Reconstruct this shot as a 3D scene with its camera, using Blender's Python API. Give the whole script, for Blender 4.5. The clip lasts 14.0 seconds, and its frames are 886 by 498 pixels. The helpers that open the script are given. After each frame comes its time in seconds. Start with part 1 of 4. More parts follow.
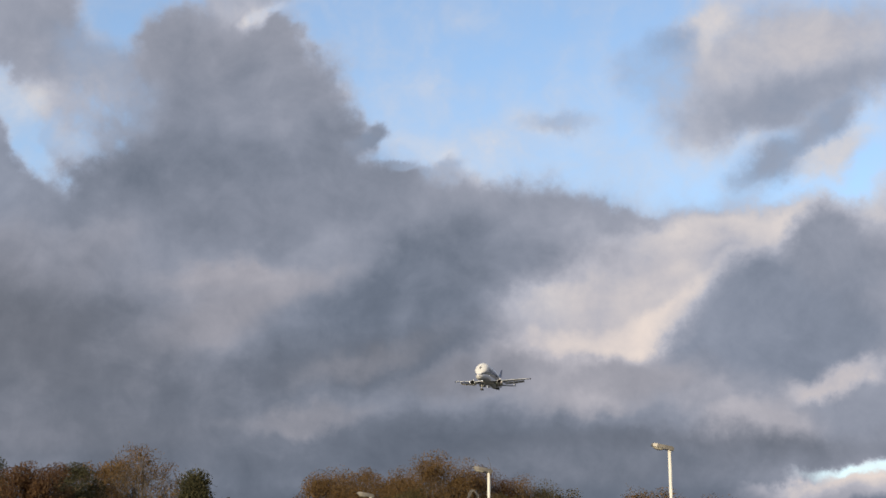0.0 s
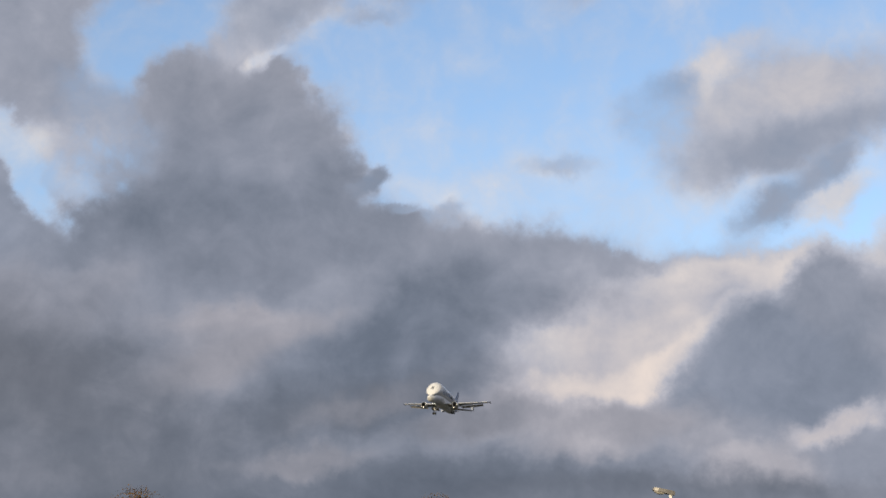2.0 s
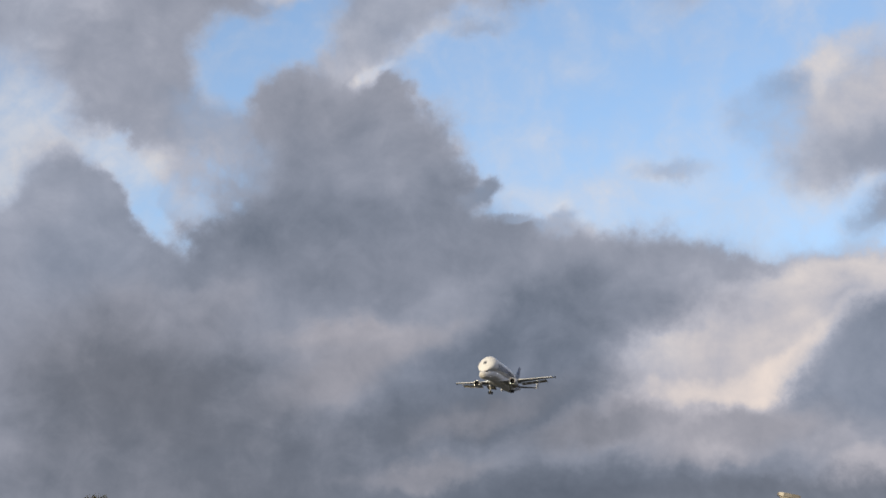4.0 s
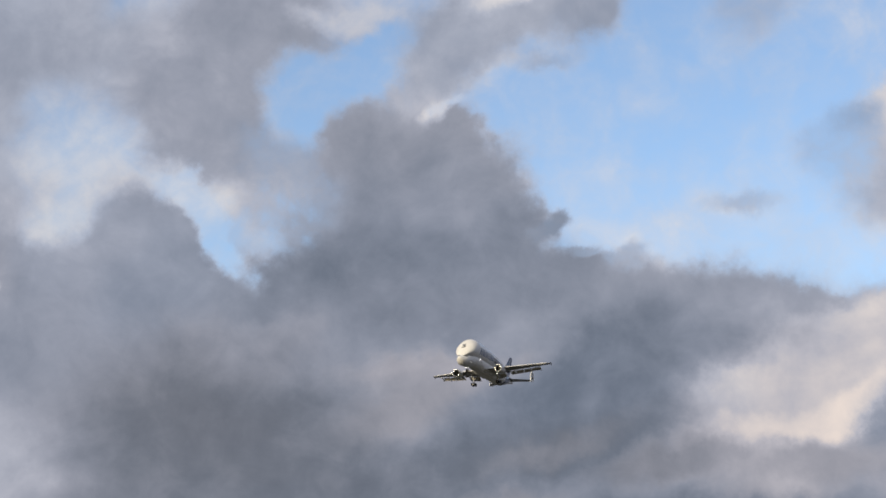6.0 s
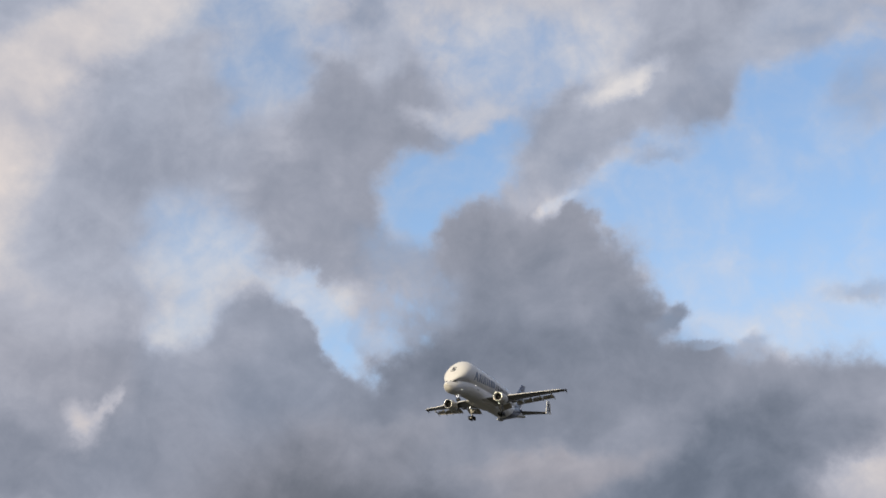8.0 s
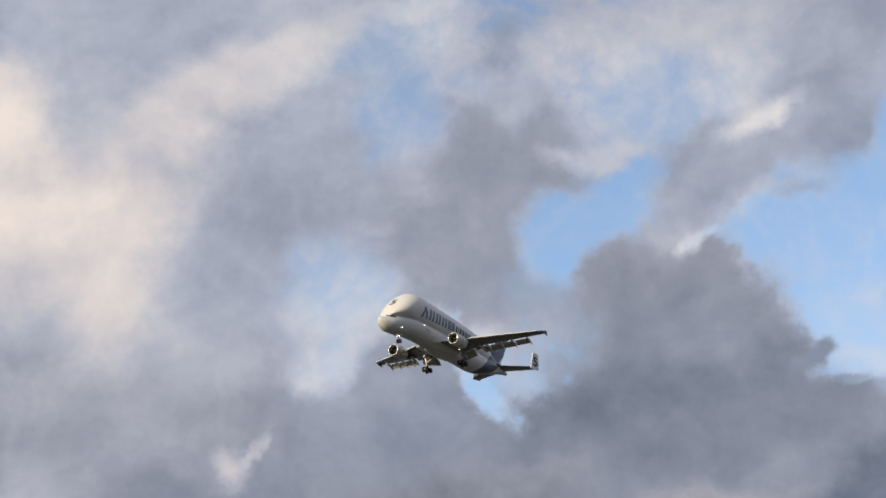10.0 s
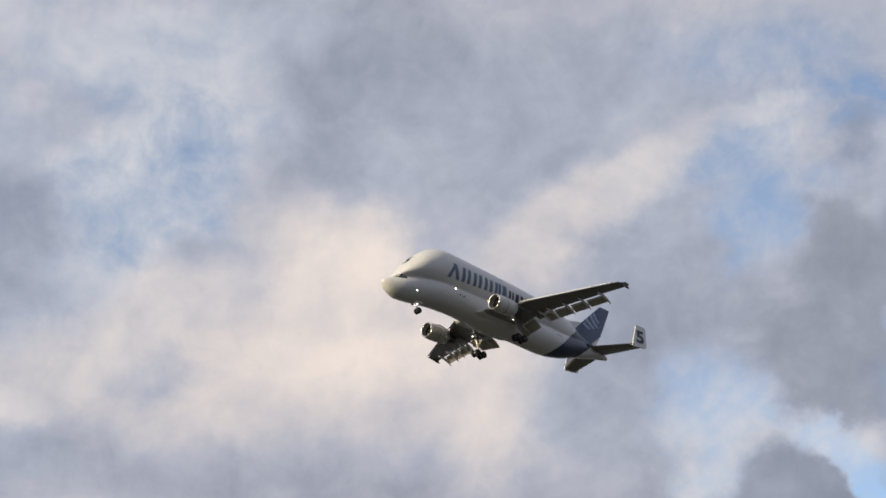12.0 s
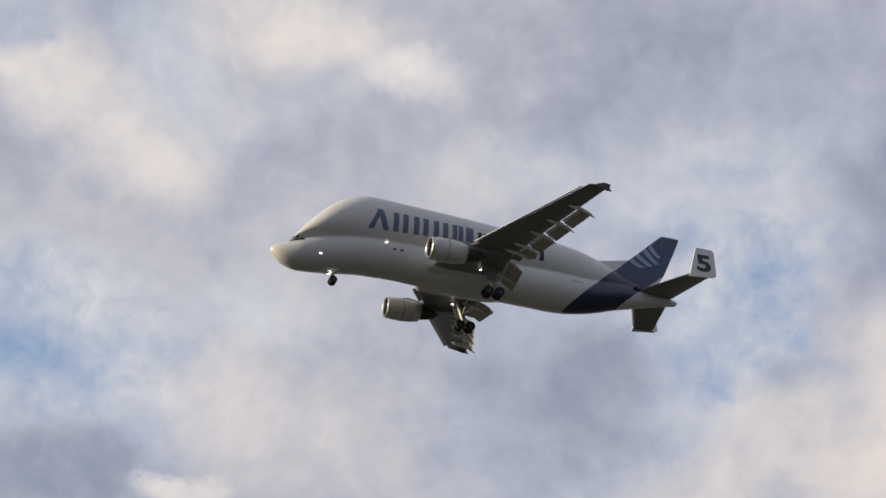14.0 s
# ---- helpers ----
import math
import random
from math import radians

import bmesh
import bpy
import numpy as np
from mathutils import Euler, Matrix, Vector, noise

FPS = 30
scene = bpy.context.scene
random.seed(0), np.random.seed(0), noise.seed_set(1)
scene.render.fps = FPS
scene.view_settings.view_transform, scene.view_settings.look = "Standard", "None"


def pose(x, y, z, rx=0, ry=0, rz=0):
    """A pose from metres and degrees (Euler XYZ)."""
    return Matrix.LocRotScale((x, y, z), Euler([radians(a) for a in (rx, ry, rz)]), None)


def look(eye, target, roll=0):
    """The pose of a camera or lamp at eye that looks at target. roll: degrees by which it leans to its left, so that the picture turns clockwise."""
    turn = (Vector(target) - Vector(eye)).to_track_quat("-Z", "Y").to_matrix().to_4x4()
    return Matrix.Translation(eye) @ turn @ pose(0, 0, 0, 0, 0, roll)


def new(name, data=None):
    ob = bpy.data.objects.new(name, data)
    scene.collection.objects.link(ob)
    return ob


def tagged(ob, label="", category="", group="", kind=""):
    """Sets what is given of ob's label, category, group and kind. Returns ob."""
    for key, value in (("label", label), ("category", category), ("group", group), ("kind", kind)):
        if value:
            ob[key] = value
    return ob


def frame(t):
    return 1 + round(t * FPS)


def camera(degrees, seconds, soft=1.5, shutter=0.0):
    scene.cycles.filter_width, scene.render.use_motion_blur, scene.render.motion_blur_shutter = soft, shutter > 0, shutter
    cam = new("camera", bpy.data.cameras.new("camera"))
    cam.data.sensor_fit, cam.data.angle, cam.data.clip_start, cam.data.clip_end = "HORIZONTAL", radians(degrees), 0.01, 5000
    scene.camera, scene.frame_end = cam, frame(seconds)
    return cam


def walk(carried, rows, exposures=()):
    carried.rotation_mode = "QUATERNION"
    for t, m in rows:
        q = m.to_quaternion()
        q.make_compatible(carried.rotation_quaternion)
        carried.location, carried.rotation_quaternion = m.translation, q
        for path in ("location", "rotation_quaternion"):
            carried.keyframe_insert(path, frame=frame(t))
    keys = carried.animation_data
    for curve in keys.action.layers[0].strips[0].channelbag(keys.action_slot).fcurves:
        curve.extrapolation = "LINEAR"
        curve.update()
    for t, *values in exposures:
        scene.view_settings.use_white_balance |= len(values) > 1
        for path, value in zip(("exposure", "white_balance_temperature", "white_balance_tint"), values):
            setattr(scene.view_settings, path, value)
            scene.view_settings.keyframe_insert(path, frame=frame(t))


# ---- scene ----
AIM = [  # seconds, turn to the left, tilt up, lean to the right, in degrees
    (0.0, 0.03, 13.85, 0.09),
    (0.5, 0.11, 13.52, -0.20),
    (1.0, -0.06, 13.85, -0.24),
    (1.5, 0.14, 14.88, -0.11),
    (2.0, 0.07, 15.36, -0.11),
    (2.5, -0.69, 15.17, 0.59),
    (3.0, 1.16, 15.10, 0.47),
    (5.5, 5.81, 16.97, 0.53),
    (6.0, 6.74, 16.94, 0.12),
    (6.5, 7.75, 17.29, 0.13),
    (7.0, 8.61, 18.40, 0.25),
    (7.5, 9.84, 19.66, 0.10),
    (8.0, 11.09, 20.38, 0.08),
    (10.5, 19.19, 22.41, -0.53),
    (11.0, 23.05, 23.38, -0.79),
    (11.5, 26.98, 24.99, -0.16),
    (12.0, 30.29, 25.83, -0.57),
    (12.5, 33.78, 26.75, -0.39),
    (13.0, 38.53, 28.03, 0.65),
    (13.5, 45.42, 29.30, 0.18),
    (14.0, 53.07, 30.33, -0.08),
]
FLIGHT = [  # seconds, the nose of the aeroplane in metres, bank, pitch and heading to the left of north in degrees
    (0.00, 19.02, 902.94, 151.92, -0.31, 0.64, 163.71),
    (1.00, 5.75, 841.56, 146.89, -0.25, 1.20, 164.29),
    (2.00, -7.46, 780.82, 142.56, -1.27, 0.82, 164.60),
    (3.00, -20.57, 720.67, 138.81, -1.14, 0.04, 164.31),
    (5.50, -52.61, 572.56, 131.12, 0.88, 0.46, 164.58),
    (6.00, -58.84, 543.27, 129.75, 1.60, 0.69, 164.59),
    (7.00, -71.09, 484.98, 127.04, 1.82, 0.22, 164.50),
    (8.00, -83.02, 427.02, 124.28, 1.00, -0.59, 164.47),
    (10.50, -111.08, 283.25, 116.32, -0.15, 0.58, 163.95),
    (11.50, -121.49, 226.06, 112.38, 0.38, 0.78, 164.04),
    (12.50, -131.37, 168.97, 107.82, 0.69, -0.13, 163.84),
    (13.00, -136.09, 140.45, 105.27, 0.32, -0.14, 164.18),
    (13.50, -140.66, 111.94, 102.52, 0.22, -0.52, 164.08),
    (14.00, -145.08, 83.42, 99.55, -0.26, -0.67, 163.80),
]

cam = camera(30.47, 14.0, 1.7)

def aim(turn, tilt, lean):
    """The camera at eye height, turned to the left, tilted up and leaning to the right by degrees."""
    return pose(0, 0, 1.6, 90 + tilt, 0, turn) @ pose(0, 0, 0, 0, 0, -lean)


walk(cam, [(t, aim(a, b, c)) for t, a, b, c in AIM])


# ---- world: evening sky with broken cloud ----
# Clouds and clear gaps, far ones first: turn to the left, height, half width, half height, tilt (degrees),
# brightness, cover, warmth and softness of the edge (0 to 1).
CLEAR_EAST = [
    (-1.4, 21, 6.97, 4.98, 0, 0.8, 0.12, 0.3, 0.35),
    (-6.5, 18.7, 6.77, 3.78, -12, 0.8, 0.12, 0.3, 0.4),
    (-12.1, 16.6, 5.58, 2.19, 0, 0.8, 0.12, 0.3, 0.5),
    (-9.8, 22.6, 8.37, 2.99, 0, 0.8, 0.2, 0.3, 0.5),
    (1.2, 17.7, 2.79, 1.89, 0, 0.8, 0.15, 0.3, 0.4),
]
VEILS_EAST = [
    (-3.9, 21.2, 3.19, 0.6, 25, 0.86, 0.42, 0.3, 0.9),
    (-1.3, 17.5, 2.99, 1, 10, 0.86, 0.4, 0.3, 0.9),
    (-6.4, 16.1, 3.19, 1.2, 0, 0.8, 0.4, 0.2, 0.9),
    (-10.5, 17.5, 2.39, 1.2, 10, 0.86, 0.45, 0.3, 0.9),
    (-4.4, 18, 1.39, 0.4, -5, 0.6, 0.5, 0.2, 0.8),
]
HIGH_CLOUD_EAST = [
    (-12.5, 19.8, 3.98, 2.09, 10, 0.63, 0.92, 0.56, 0.75),
    (-9.7, 21.2, 1.79, 0.6, 30, 0.81, 0.75, 0.56, 0.8),
    (-13.8, 20.7, 1.79, 0.8, 0, 0.71, 1, 0.7, 0.8),
    (-12.6, 18.6, 3.39, 0.9, 10, 0.49, 0.9, 0.35, 0.75),
    (-8.5, 20.5, 1.1, 0.7, 20, 0.47, 0.55, 0.21, 0.8),
    (-8, 19.6, 1.2, 0.8, 0, 0.57, 0.4, 0.21, 0.8),
    (-12.2, 16.5, 1.99, 0.76, 25, 0.43, 0.75, 0.28, 0.75),
    (-14, 16.4, 1.39, 0.56, 15, 0.83, 0.8, 0.42, 0.75),
    (-14.1, 17.6, 1.2, 0.6, 20, 0.47, 0.8, 0.28, 0.75),
]
CLEAR_MIDDLE = [
    (10.7, 22.4, 1.69, 1.49, 30, 0.75, 0.06, 0.2, 0.5),
    (9.2, 24.1, 1.69, 0.9, 20, 0.75, 0.1, 0.2, 0.6),
    (18.8, 20.2, 2.39, 1.1, -15, 0.8, 0.42, 0.2, 0.9),
    (15.8, 18.6, 1.59, 0.84, 0, 0.85, 0.42, 0.2, 0.7),
    (14.1, 16.7, 1.1, 1.1, 20, 0.75, 0.32, 0.2, 0.7),
    (17.8, 26.4, 2.39, 1.2, 15, 0.78, 0.45, 0.2, 0.9),
    (21.1, 28, 2.99, 1.2, 20, 0.74, 0.6, 0.2, 0.9),
    (7.2, 27.3, 4.58, 1.89, 0, 0.8, 0.58, 0.3, 0.9),
    (-2.5, 23.4, 5.18, 3.78, 0, 0.8, 0.14, 0.3, 0.5),
]
HEAPS_MIDDLE = [
    (14, 25.3, 2.59, 2.39, 0, 0.46, 0.95, 0.5, 0.6),
    (14.6, 22.6, 2.79, 2.59, 40, 0.45, 0.97, 0.5, 0.6),
    (16.1, 20.5, 1.69, 1.29, 20, 0.44, 0.95, 0.4, 0.6),
    (12.9, 20.6, 1.69, 1.1, 0, 0.47, 0.85, 0.4, 0.6),
    (13.2, 27.5, 0.44, 1.2, -10, 0.61, 0.85, 0.3, 0.9),
    (14.3, 28.3, 0.8, 1.2, 0, 0.5, 0.8, 0.3, 0.7),
    (9.9, 25.2, 1.99, 0.5, 0, 0.78, 0.8, 0.4, 0.8),
    (16.1, 27.8, 1.79, 0.6, 0, 0.73, 0.7, 0.5, 0.8),
]
HEAPS_MIDDLE_LEFT = [
    (23.1, 25.1, 3.59, 2.39, 10, 0.57, 0.95, 0.48, 0.6),
    (20.8, 22.7, 3.19, 2.19, 30, 0.57, 0.9, 0.4, 0.7),
    (25, 20.6, 2.99, 1.79, 10, 0.5, 1, 0.32, 0.6),
    (23.7, 19.4, 1.79, 1, -10, 0.53, 0.95, 0.32, 0.6),
    (26.9, 25.9, 2.59, 2.59, 0, 0.79, 1, 0.72, 0.9),
    (27, 22.6, 1.79, 1.59, 0, 0.69, 1, 0.64, 0.9),
    (26.4, 18.8, 1.79, 1.2, 0, 0.66, 1, 0.64, 0.8),
    (26.9, 27.4, 2.39, 1, 10, 0.61, 0.9, 0.4, 0.8),
]
LOW_MIDDLE = [
    (25, 16.4, 2.79, 1.79, 0, 0.51, 1, 0.63, 0.8),
    (19.5, 14.9, 3.59, 2.39, 0, 0.33, 1, 0.45, 0.75),
    (18.6, 17.1, 2.99, 1.2, 20, 0.35, 1, 0.36, 0.75),
    (16.1, 16.4, 1.79, 1.59, 0, 0.33, 1, 0.36, 0.75),
    (16.9, 13.8, 3.98, 2.19, 0, 0.29, 1, 0.36, 0.75),
    (25.4, 12.5, 3.59, 1.59, 0, 0.37, 1, 0.54, 0.75),
    (23.9, 15.3, 1.39, 1.39, 20, 0.47, 1, 0.63, 0.8),
    (23.6, 14, 0.48, 0.8, 45, 0.77, 1, 0.81, 0.9),
    (23.2, 14.6, 0.24, 0.6, -20, 0.71, 1, 0.72, 0.9),
    (22.2, 13, 2.39, 1.2, 20, 0.33, 1, 0.45, 0.75),
]
HIGH_CLOUD_MIDDLE = [
    (1, 27.7, 2.99, 2.19, 30, 0.5, 0.97, 0.32, 0.65),
    (5.1, 24.9, 2.99, 1.29, 10, 0.54, 0.95, 0.32, 0.65),
    (1, 25.2, 1.59, 1.2, 20, 0.52, 0.9, 0.32, 0.65),
    (6.2, 23.9, 1.79, 1, 10, 0.54, 0.9, 0.32, 0.65),
    (-2.9, 27.6, 2.99, 1, 20, 0.62, 0.8, 0.24, 0.8),
    (4.1, 26.2, 1.2, 0.5, 30, 0.88, 0.85, 0.32, 0.8),
    (2.8, 23.6, 0.8, 0.28, 0, 0.55, 0.5, 0.24, 0.9),
    (-5.3, 24.8, 1.59, 1.2, 30, 0.6, 0.6, 0.24, 0.8),
]
FIELD_WEST = [
    (30.1, 31.1, 6.97, 2.39, -10, 0.56, 1, 0.28, 0.7),
    (33.9, 28.8, 3.39, 1.2, -20, 0.58, 1, 0.28, 0.7),
    (27.3, 28.8, 3.78, 1.79, 20, 0.57, 1, 0.28, 0.7),
    (23.1, 31.7, 2.99, 1.79, 0, 0.59, 1, 0.28, 0.7),
    (30.2, 26.4, 1.79, 1.59, 0, 0.63, 1, 0.42, 0.9),
    (42, 28.3, 3.39, 1.2, 20, 0.81, 0.5, 0.14, 0.8),
    (43.5, 31.4, 2.79, 1.59, 0, 0.75, 0.68, 0.07, 0.8),
    (40.1, 25.6, 1.1, 1.2, 0, 0.61, 0.9, 0.14, 0.8),
]
GLOW_WEST = [
    (36.2, 21.4, 5.98, 2.39, 0, 0.78, 1, 0.77, 0.9),
    (38.5, 23.8, 4.58, 1.2, -5, 0.83, 1, 0.72, 0.9),
    (34.5, 25, 2.39, 2.19, 0, 0.93, 1, 0.77, 0.9),
    (32.9, 23.9, 1.2, 2.19, 0, 1, 1, 0.85, 0.9),
    (25.7, 26.2, 2.09, 0.96, 30, 0.83, 1, 0.72, 0.95),
    (30.5, 22.6, 3.19, 1.59, 0, 0.79, 1, 0.77, 0.9),
    (31.7, 21, 3.98, 1.59, 0, 0.79, 1, 0.77, 0.9),
    (23, 28.1, 1.39, 0.5, 35, 0.73, 1, 0.51, 0.9),
]
HEAPS_WEST = [
    (22.1, 23.8, 3.39, 2.39, 30, 0.53, 1, 0.35, 0.8),
    (25.6, 19.8, 3.19, 1.39, 0, 0.51, 1, 0.35, 0.7),
    (26.6, 17.9, 4.38, 1.39, 0, 0.53, 1, 0.35, 0.7),
    (38.9, 17.7, 4.58, 1.59, 0, 0.57, 1, 0.49, 0.9),
    (22.2, 25.9, 1.79, 1.2, 40, 0.57, 1, 0.28, 0.8),
    (18.5, 28.9, 2.19, 1, 20, 0.69, 0.55, 0.07, 0.8),
    (18, 26.5, 1.79, 1.39, 40, 0.69, 0.42, 0.07, 0.8),
    (17.4, 32.2, 3.39, 1.39, 0, 0.65, 0.62, 0.14, 0.9),
    (17.8, 30.1, 1.2, 0.4, 0, 0.8, 0.8, 0.21, 0.8),
]
LOW_WEST = [
    (32.9, 15, 5.18, 1.99, 0, 0.45, 1, 0.63, 0.8),
    (28.4, 16.2, 3.59, 1.2, 10, 0.53, 1, 0.63, 0.8),
    (24.8, 21.1, 2.39, 1.79, 20, 0.5, 1, 0.36, 0.7),
    (25.5, 17.9, 2.39, 1.2, 0, 0.61, 1, 0.54, 0.8),
    (19, 16.1, 2.59, 1.79, 0, 0.45, 1, 0.36, 0.7),
    (20.9, 17.6, 1, 0.8, 20, 0.75, 0.6, 0.09, 0.8),
]
FIELD_FAR_WEST = [
    (42, 28.3, 3.78, 1.59, 20, 0.98, 0.6, 0.12, 0.8),
    (41.6, 31.6, 3.39, 1.59, -15, 0.88, 0.66, 0.12, 0.8),
    (46.3, 33.2, 4.38, 1.59, 0, 0.86, 0.9, 0.12, 0.9),
    (49.2, 28.2, 3.39, 2.19, 0, 0.66, 1, 0.18, 0.7),
    (47.7, 23.7, 3.78, 2.39, 0, 0.68, 1, 0.18, 0.7),
    (39.6, 25.6, 1.1, 1.29, 0, 0.72, 0.95, 0.18, 0.7),
    (43.6, 24, 2.39, 1.79, 30, 0.8, 0.95, 0.24, 0.9),
]
GLOW_FAR_WEST = [
    (38.7, 20.9, 5.18, 1.79, 0, 0.81, 1, 0.77, 0.9),
    (32.5, 22.2, 3.78, 1.2, 5, 0.99, 1, 0.85, 0.9),
    (28.2, 19.6, 2.59, 1.59, 60, 0.87, 1, 0.77, 0.9),
    (25.7, 26.8, 1.99, 1.2, 30, 0.83, 1, 0.68, 0.9),
    (22, 28.3, 1.79, 0.8, 40, 0.78, 1, 0.51, 0.9),
    (41.4, 21, 1.39, 1.1, 0, 0.65, 1, 0.51, 0.7),
    (47.6, 19.2, 1.79, 0.8, 0, 0.86, 1, 0.51, 0.8),
    (47.4, 17.9, 3.39, 0.8, 0, 0.59, 1, 0.26, 0.7),
    (24.4, 20.6, 2.59, 1.99, 10, 0.59, 1, 0.34, 0.7),
    (20.4, 19.8, 1.79, 1.99, 0, 0.79, 0.5, 0.17, 0.8),
]
FIELD_LAST = [
    (40.6, 35.9, 6.77, 3.39, 0, 0.56, 1, 0.4, 0.8),
    (64.9, 36.3, 2.99, 1.59, -40, 0.74, 0.85, 0.08, 0.8),
    (59.4, 37.7, 2.79, 1.39, 0, 0.94, 1, 0.64, 0.9),
    (54.7, 36.5, 1.79, 0.84, 0, 0.94, 1, 0.4, 0.8),
    (69.5, 35.3, 2.99, 1.59, -30, 0.94, 1, 0.56, 0.9),
    (65.2, 33.3, 2.19, 1.39, -20, 0.93, 1, 0.56, 0.9),
    (71.2, 37, 1.59, 0.8, 0, 0.7, 0.9, 0.16, 0.8),
    (60, 35.3, 2.39, 1, 10, 0.78, 1, 0.32, 0.9),
]
BLUE_LAST = [
    (67.5, 26.2, 4.58, 2.19, 0, 0.81, 0.5, 0.06, 0.8),
    (69.1, 28.2, 3.59, 1.39, 0, 0.85, 0.65, 0.12, 0.8),
    (64.3, 23.8, 1.59, 1, 0, 0.89, 0.7, 0.18, 0.8),
    (41.3, 26.5, 2.79, 2.19, 45, 0.89, 0.48, 0.12, 0.8),
    (42, 32.1, 4.58, 1.2, 10, 0.77, 0.85, 0.06, 0.9),
    (44.3, 24.7, 1.99, 1.2, 30, 0.87, 0.6, 0.12, 0.8),
    (60.8, 27.7, 2.19, 1.2, 0, 0.81, 0.95, 0.12, 0.9),
]
LOW_LAST = [
    (48.8, 23.8, 4.38, 2.39, 0, 0.56, 1, 0.24, 0.7),
    (46.3, 26.2, 1.79, 1.2, 0, 0.58, 1, 0.24, 0.8),
    (39.1, 24.9, 1.79, 1.2, 0, 0.62, 1, 0.32, 0.7),
    (40.8, 23.1, 3.59, 1.39, 30, 0.8, 1, 0.64, 0.8),
    (57.9, 23.9, 3.39, 1.79, 0, 0.74, 1, 0.56, 0.9),
    (61, 24.6, 1.59, 1.79, 0, 0.82, 1, 0.56, 0.8),
    (67.2, 22.2, 3.39, 1.49, 10, 0.5, 1, 0.16, 0.7),
    (62.6, 21.8, 1.49, 0.56, 0, 0.92, 1, 0.48, 0.7),
]
BANK_EAST = [
    (14, 14.1, 6.37, 2.59, 0, 0.47, 1, 0.49, 0.6),
    (2.9, 11.6, 17.93, 3.98, 0, 0.41, 1, 0.49, 0.5),
    (-0.4, 13.7, 5.98, 2.59, 0, 0.43, 1, 0.49, 0.5),
    (-2.4, 14.3, 4.78, 1.79, -8, 0.45, 1, 0.49, 0.5),
    (-5.9, 14.2, 3.98, 1.04, -8, 0.5, 1, 0.49, 0.5),
    (1.7, 15.3, 2.39, 1.1, 0, 0.45, 1, 0.49, 0.5),
    (-9.2, 11.7, 9.96, 2.99, 5, 0.49, 1, 0.62, 0.5),
    (-0.2, 16.5, 0.8, 0.4, 40, 0.55, 0.6, 0.36, 0.8),
    (1.3, 16.5, 0.6, 0.28, 20, 0.57, 0.7, 0.36, 0.6),
]
LIT_EAST = [
    (-10.3, 14.2, 3.59, 0.6, 3, 0.93, 1, 0.7, 0.8),
    (-13, 13.8, 2.19, 0.9, 20, 0.99, 1, 0.7, 0.8),
    (-6.2, 12.6, 4.98, 1.2, 15, 0.71, 1, 0.8, 0.9),
    (-4.4, 11.4, 3.39, 1, 20, 0.77, 1, 0.9, 0.9),
    (-6, 10.5, 3.39, 0.84, 12, 0.83, 1, 1, 0.9),
    (-7.2, 11, 2.39, 0.6, 28, 0.95, 1, 1, 0.9),
    (-9, 12.1, 1.79, 0.32, 26, 0.91, 1, 1, 0.9),
    (-11.2, 13.1, 1.2, 0.32, 28, 0.89, 1, 0.9, 0.9),
    (-3.2, 11.8, 1.2, 0.7, 10, 0.83, 1, 0.7, 0.8),
    (-3.3, 10.3, 1.79, 0.44, 10, 0.89, 1, 1, 0.9),
]
DARK_EAST = [
    (-11.7, 11.5, 3.98, 1.69, 20, 0.37, 1, 0.31, 0.6),
    (-8.9, 9.9, 1.79, 1.1, 15, 0.38, 1, 0.31, 0.6),
    (-14.1, 13.7, 1.29, 1.29, 30, 0.42, 1, 0.47, 0.6),
    (-13.2, 10.5, 2.59, 1.39, 0, 0.39, 1, 0.31, 0.6),
    (-5.7, 9.2, 3.59, 0.8, 0, 0.52, 1, 1, 0.8),
    (-10.9, 7.5, 2.19, 1.04, 0, 0.62, 1, 1, 0.6),
    (-4.9, 8.4, 1.69, 0.56, 0, 0.58, 1, 1, 0.6),
    (-13.6, 9, 1.79, 0.4, 12, 0.72, 1, 1, 0.8),
    (-9, 8.6, 1.2, 0.6, 20, 0.54, 1, 0.79, 0.6),
]
TOWER_SHOULDERS = [
    (15.2, 21.6, 2.99, 2.19, 0, 0.49, 0.95, 0.5, 0.6),
    (12.9, 20.2, 1.39, 0.8, -20, 0.51, 0.7, 0.3, 0.8),
    (15.9, 16.7, 1.69, 1.29, 0, 0.4, 0.97, 0.3, 0.6),
    (16.2, 14.9, 2.99, 1.59, 0, 0.38, 1, 0.3, 0.6),
    (14.7, 17.2, 2.19, 0.68, -55, 0.77, 0.25, 0.1, 0.6),
    (16, 18.7, 1.39, 0.68, -20, 0.81, 0.35, 0.2, 0.7),
    (11.9, 22.2, 1.39, 1.59, 60, 0.72, 0.12, 0.1, 0.6),
    (10.7, 18.7, 0.56, 0.9, -30, 0.77, 0.4, 0.1, 0.7),
]
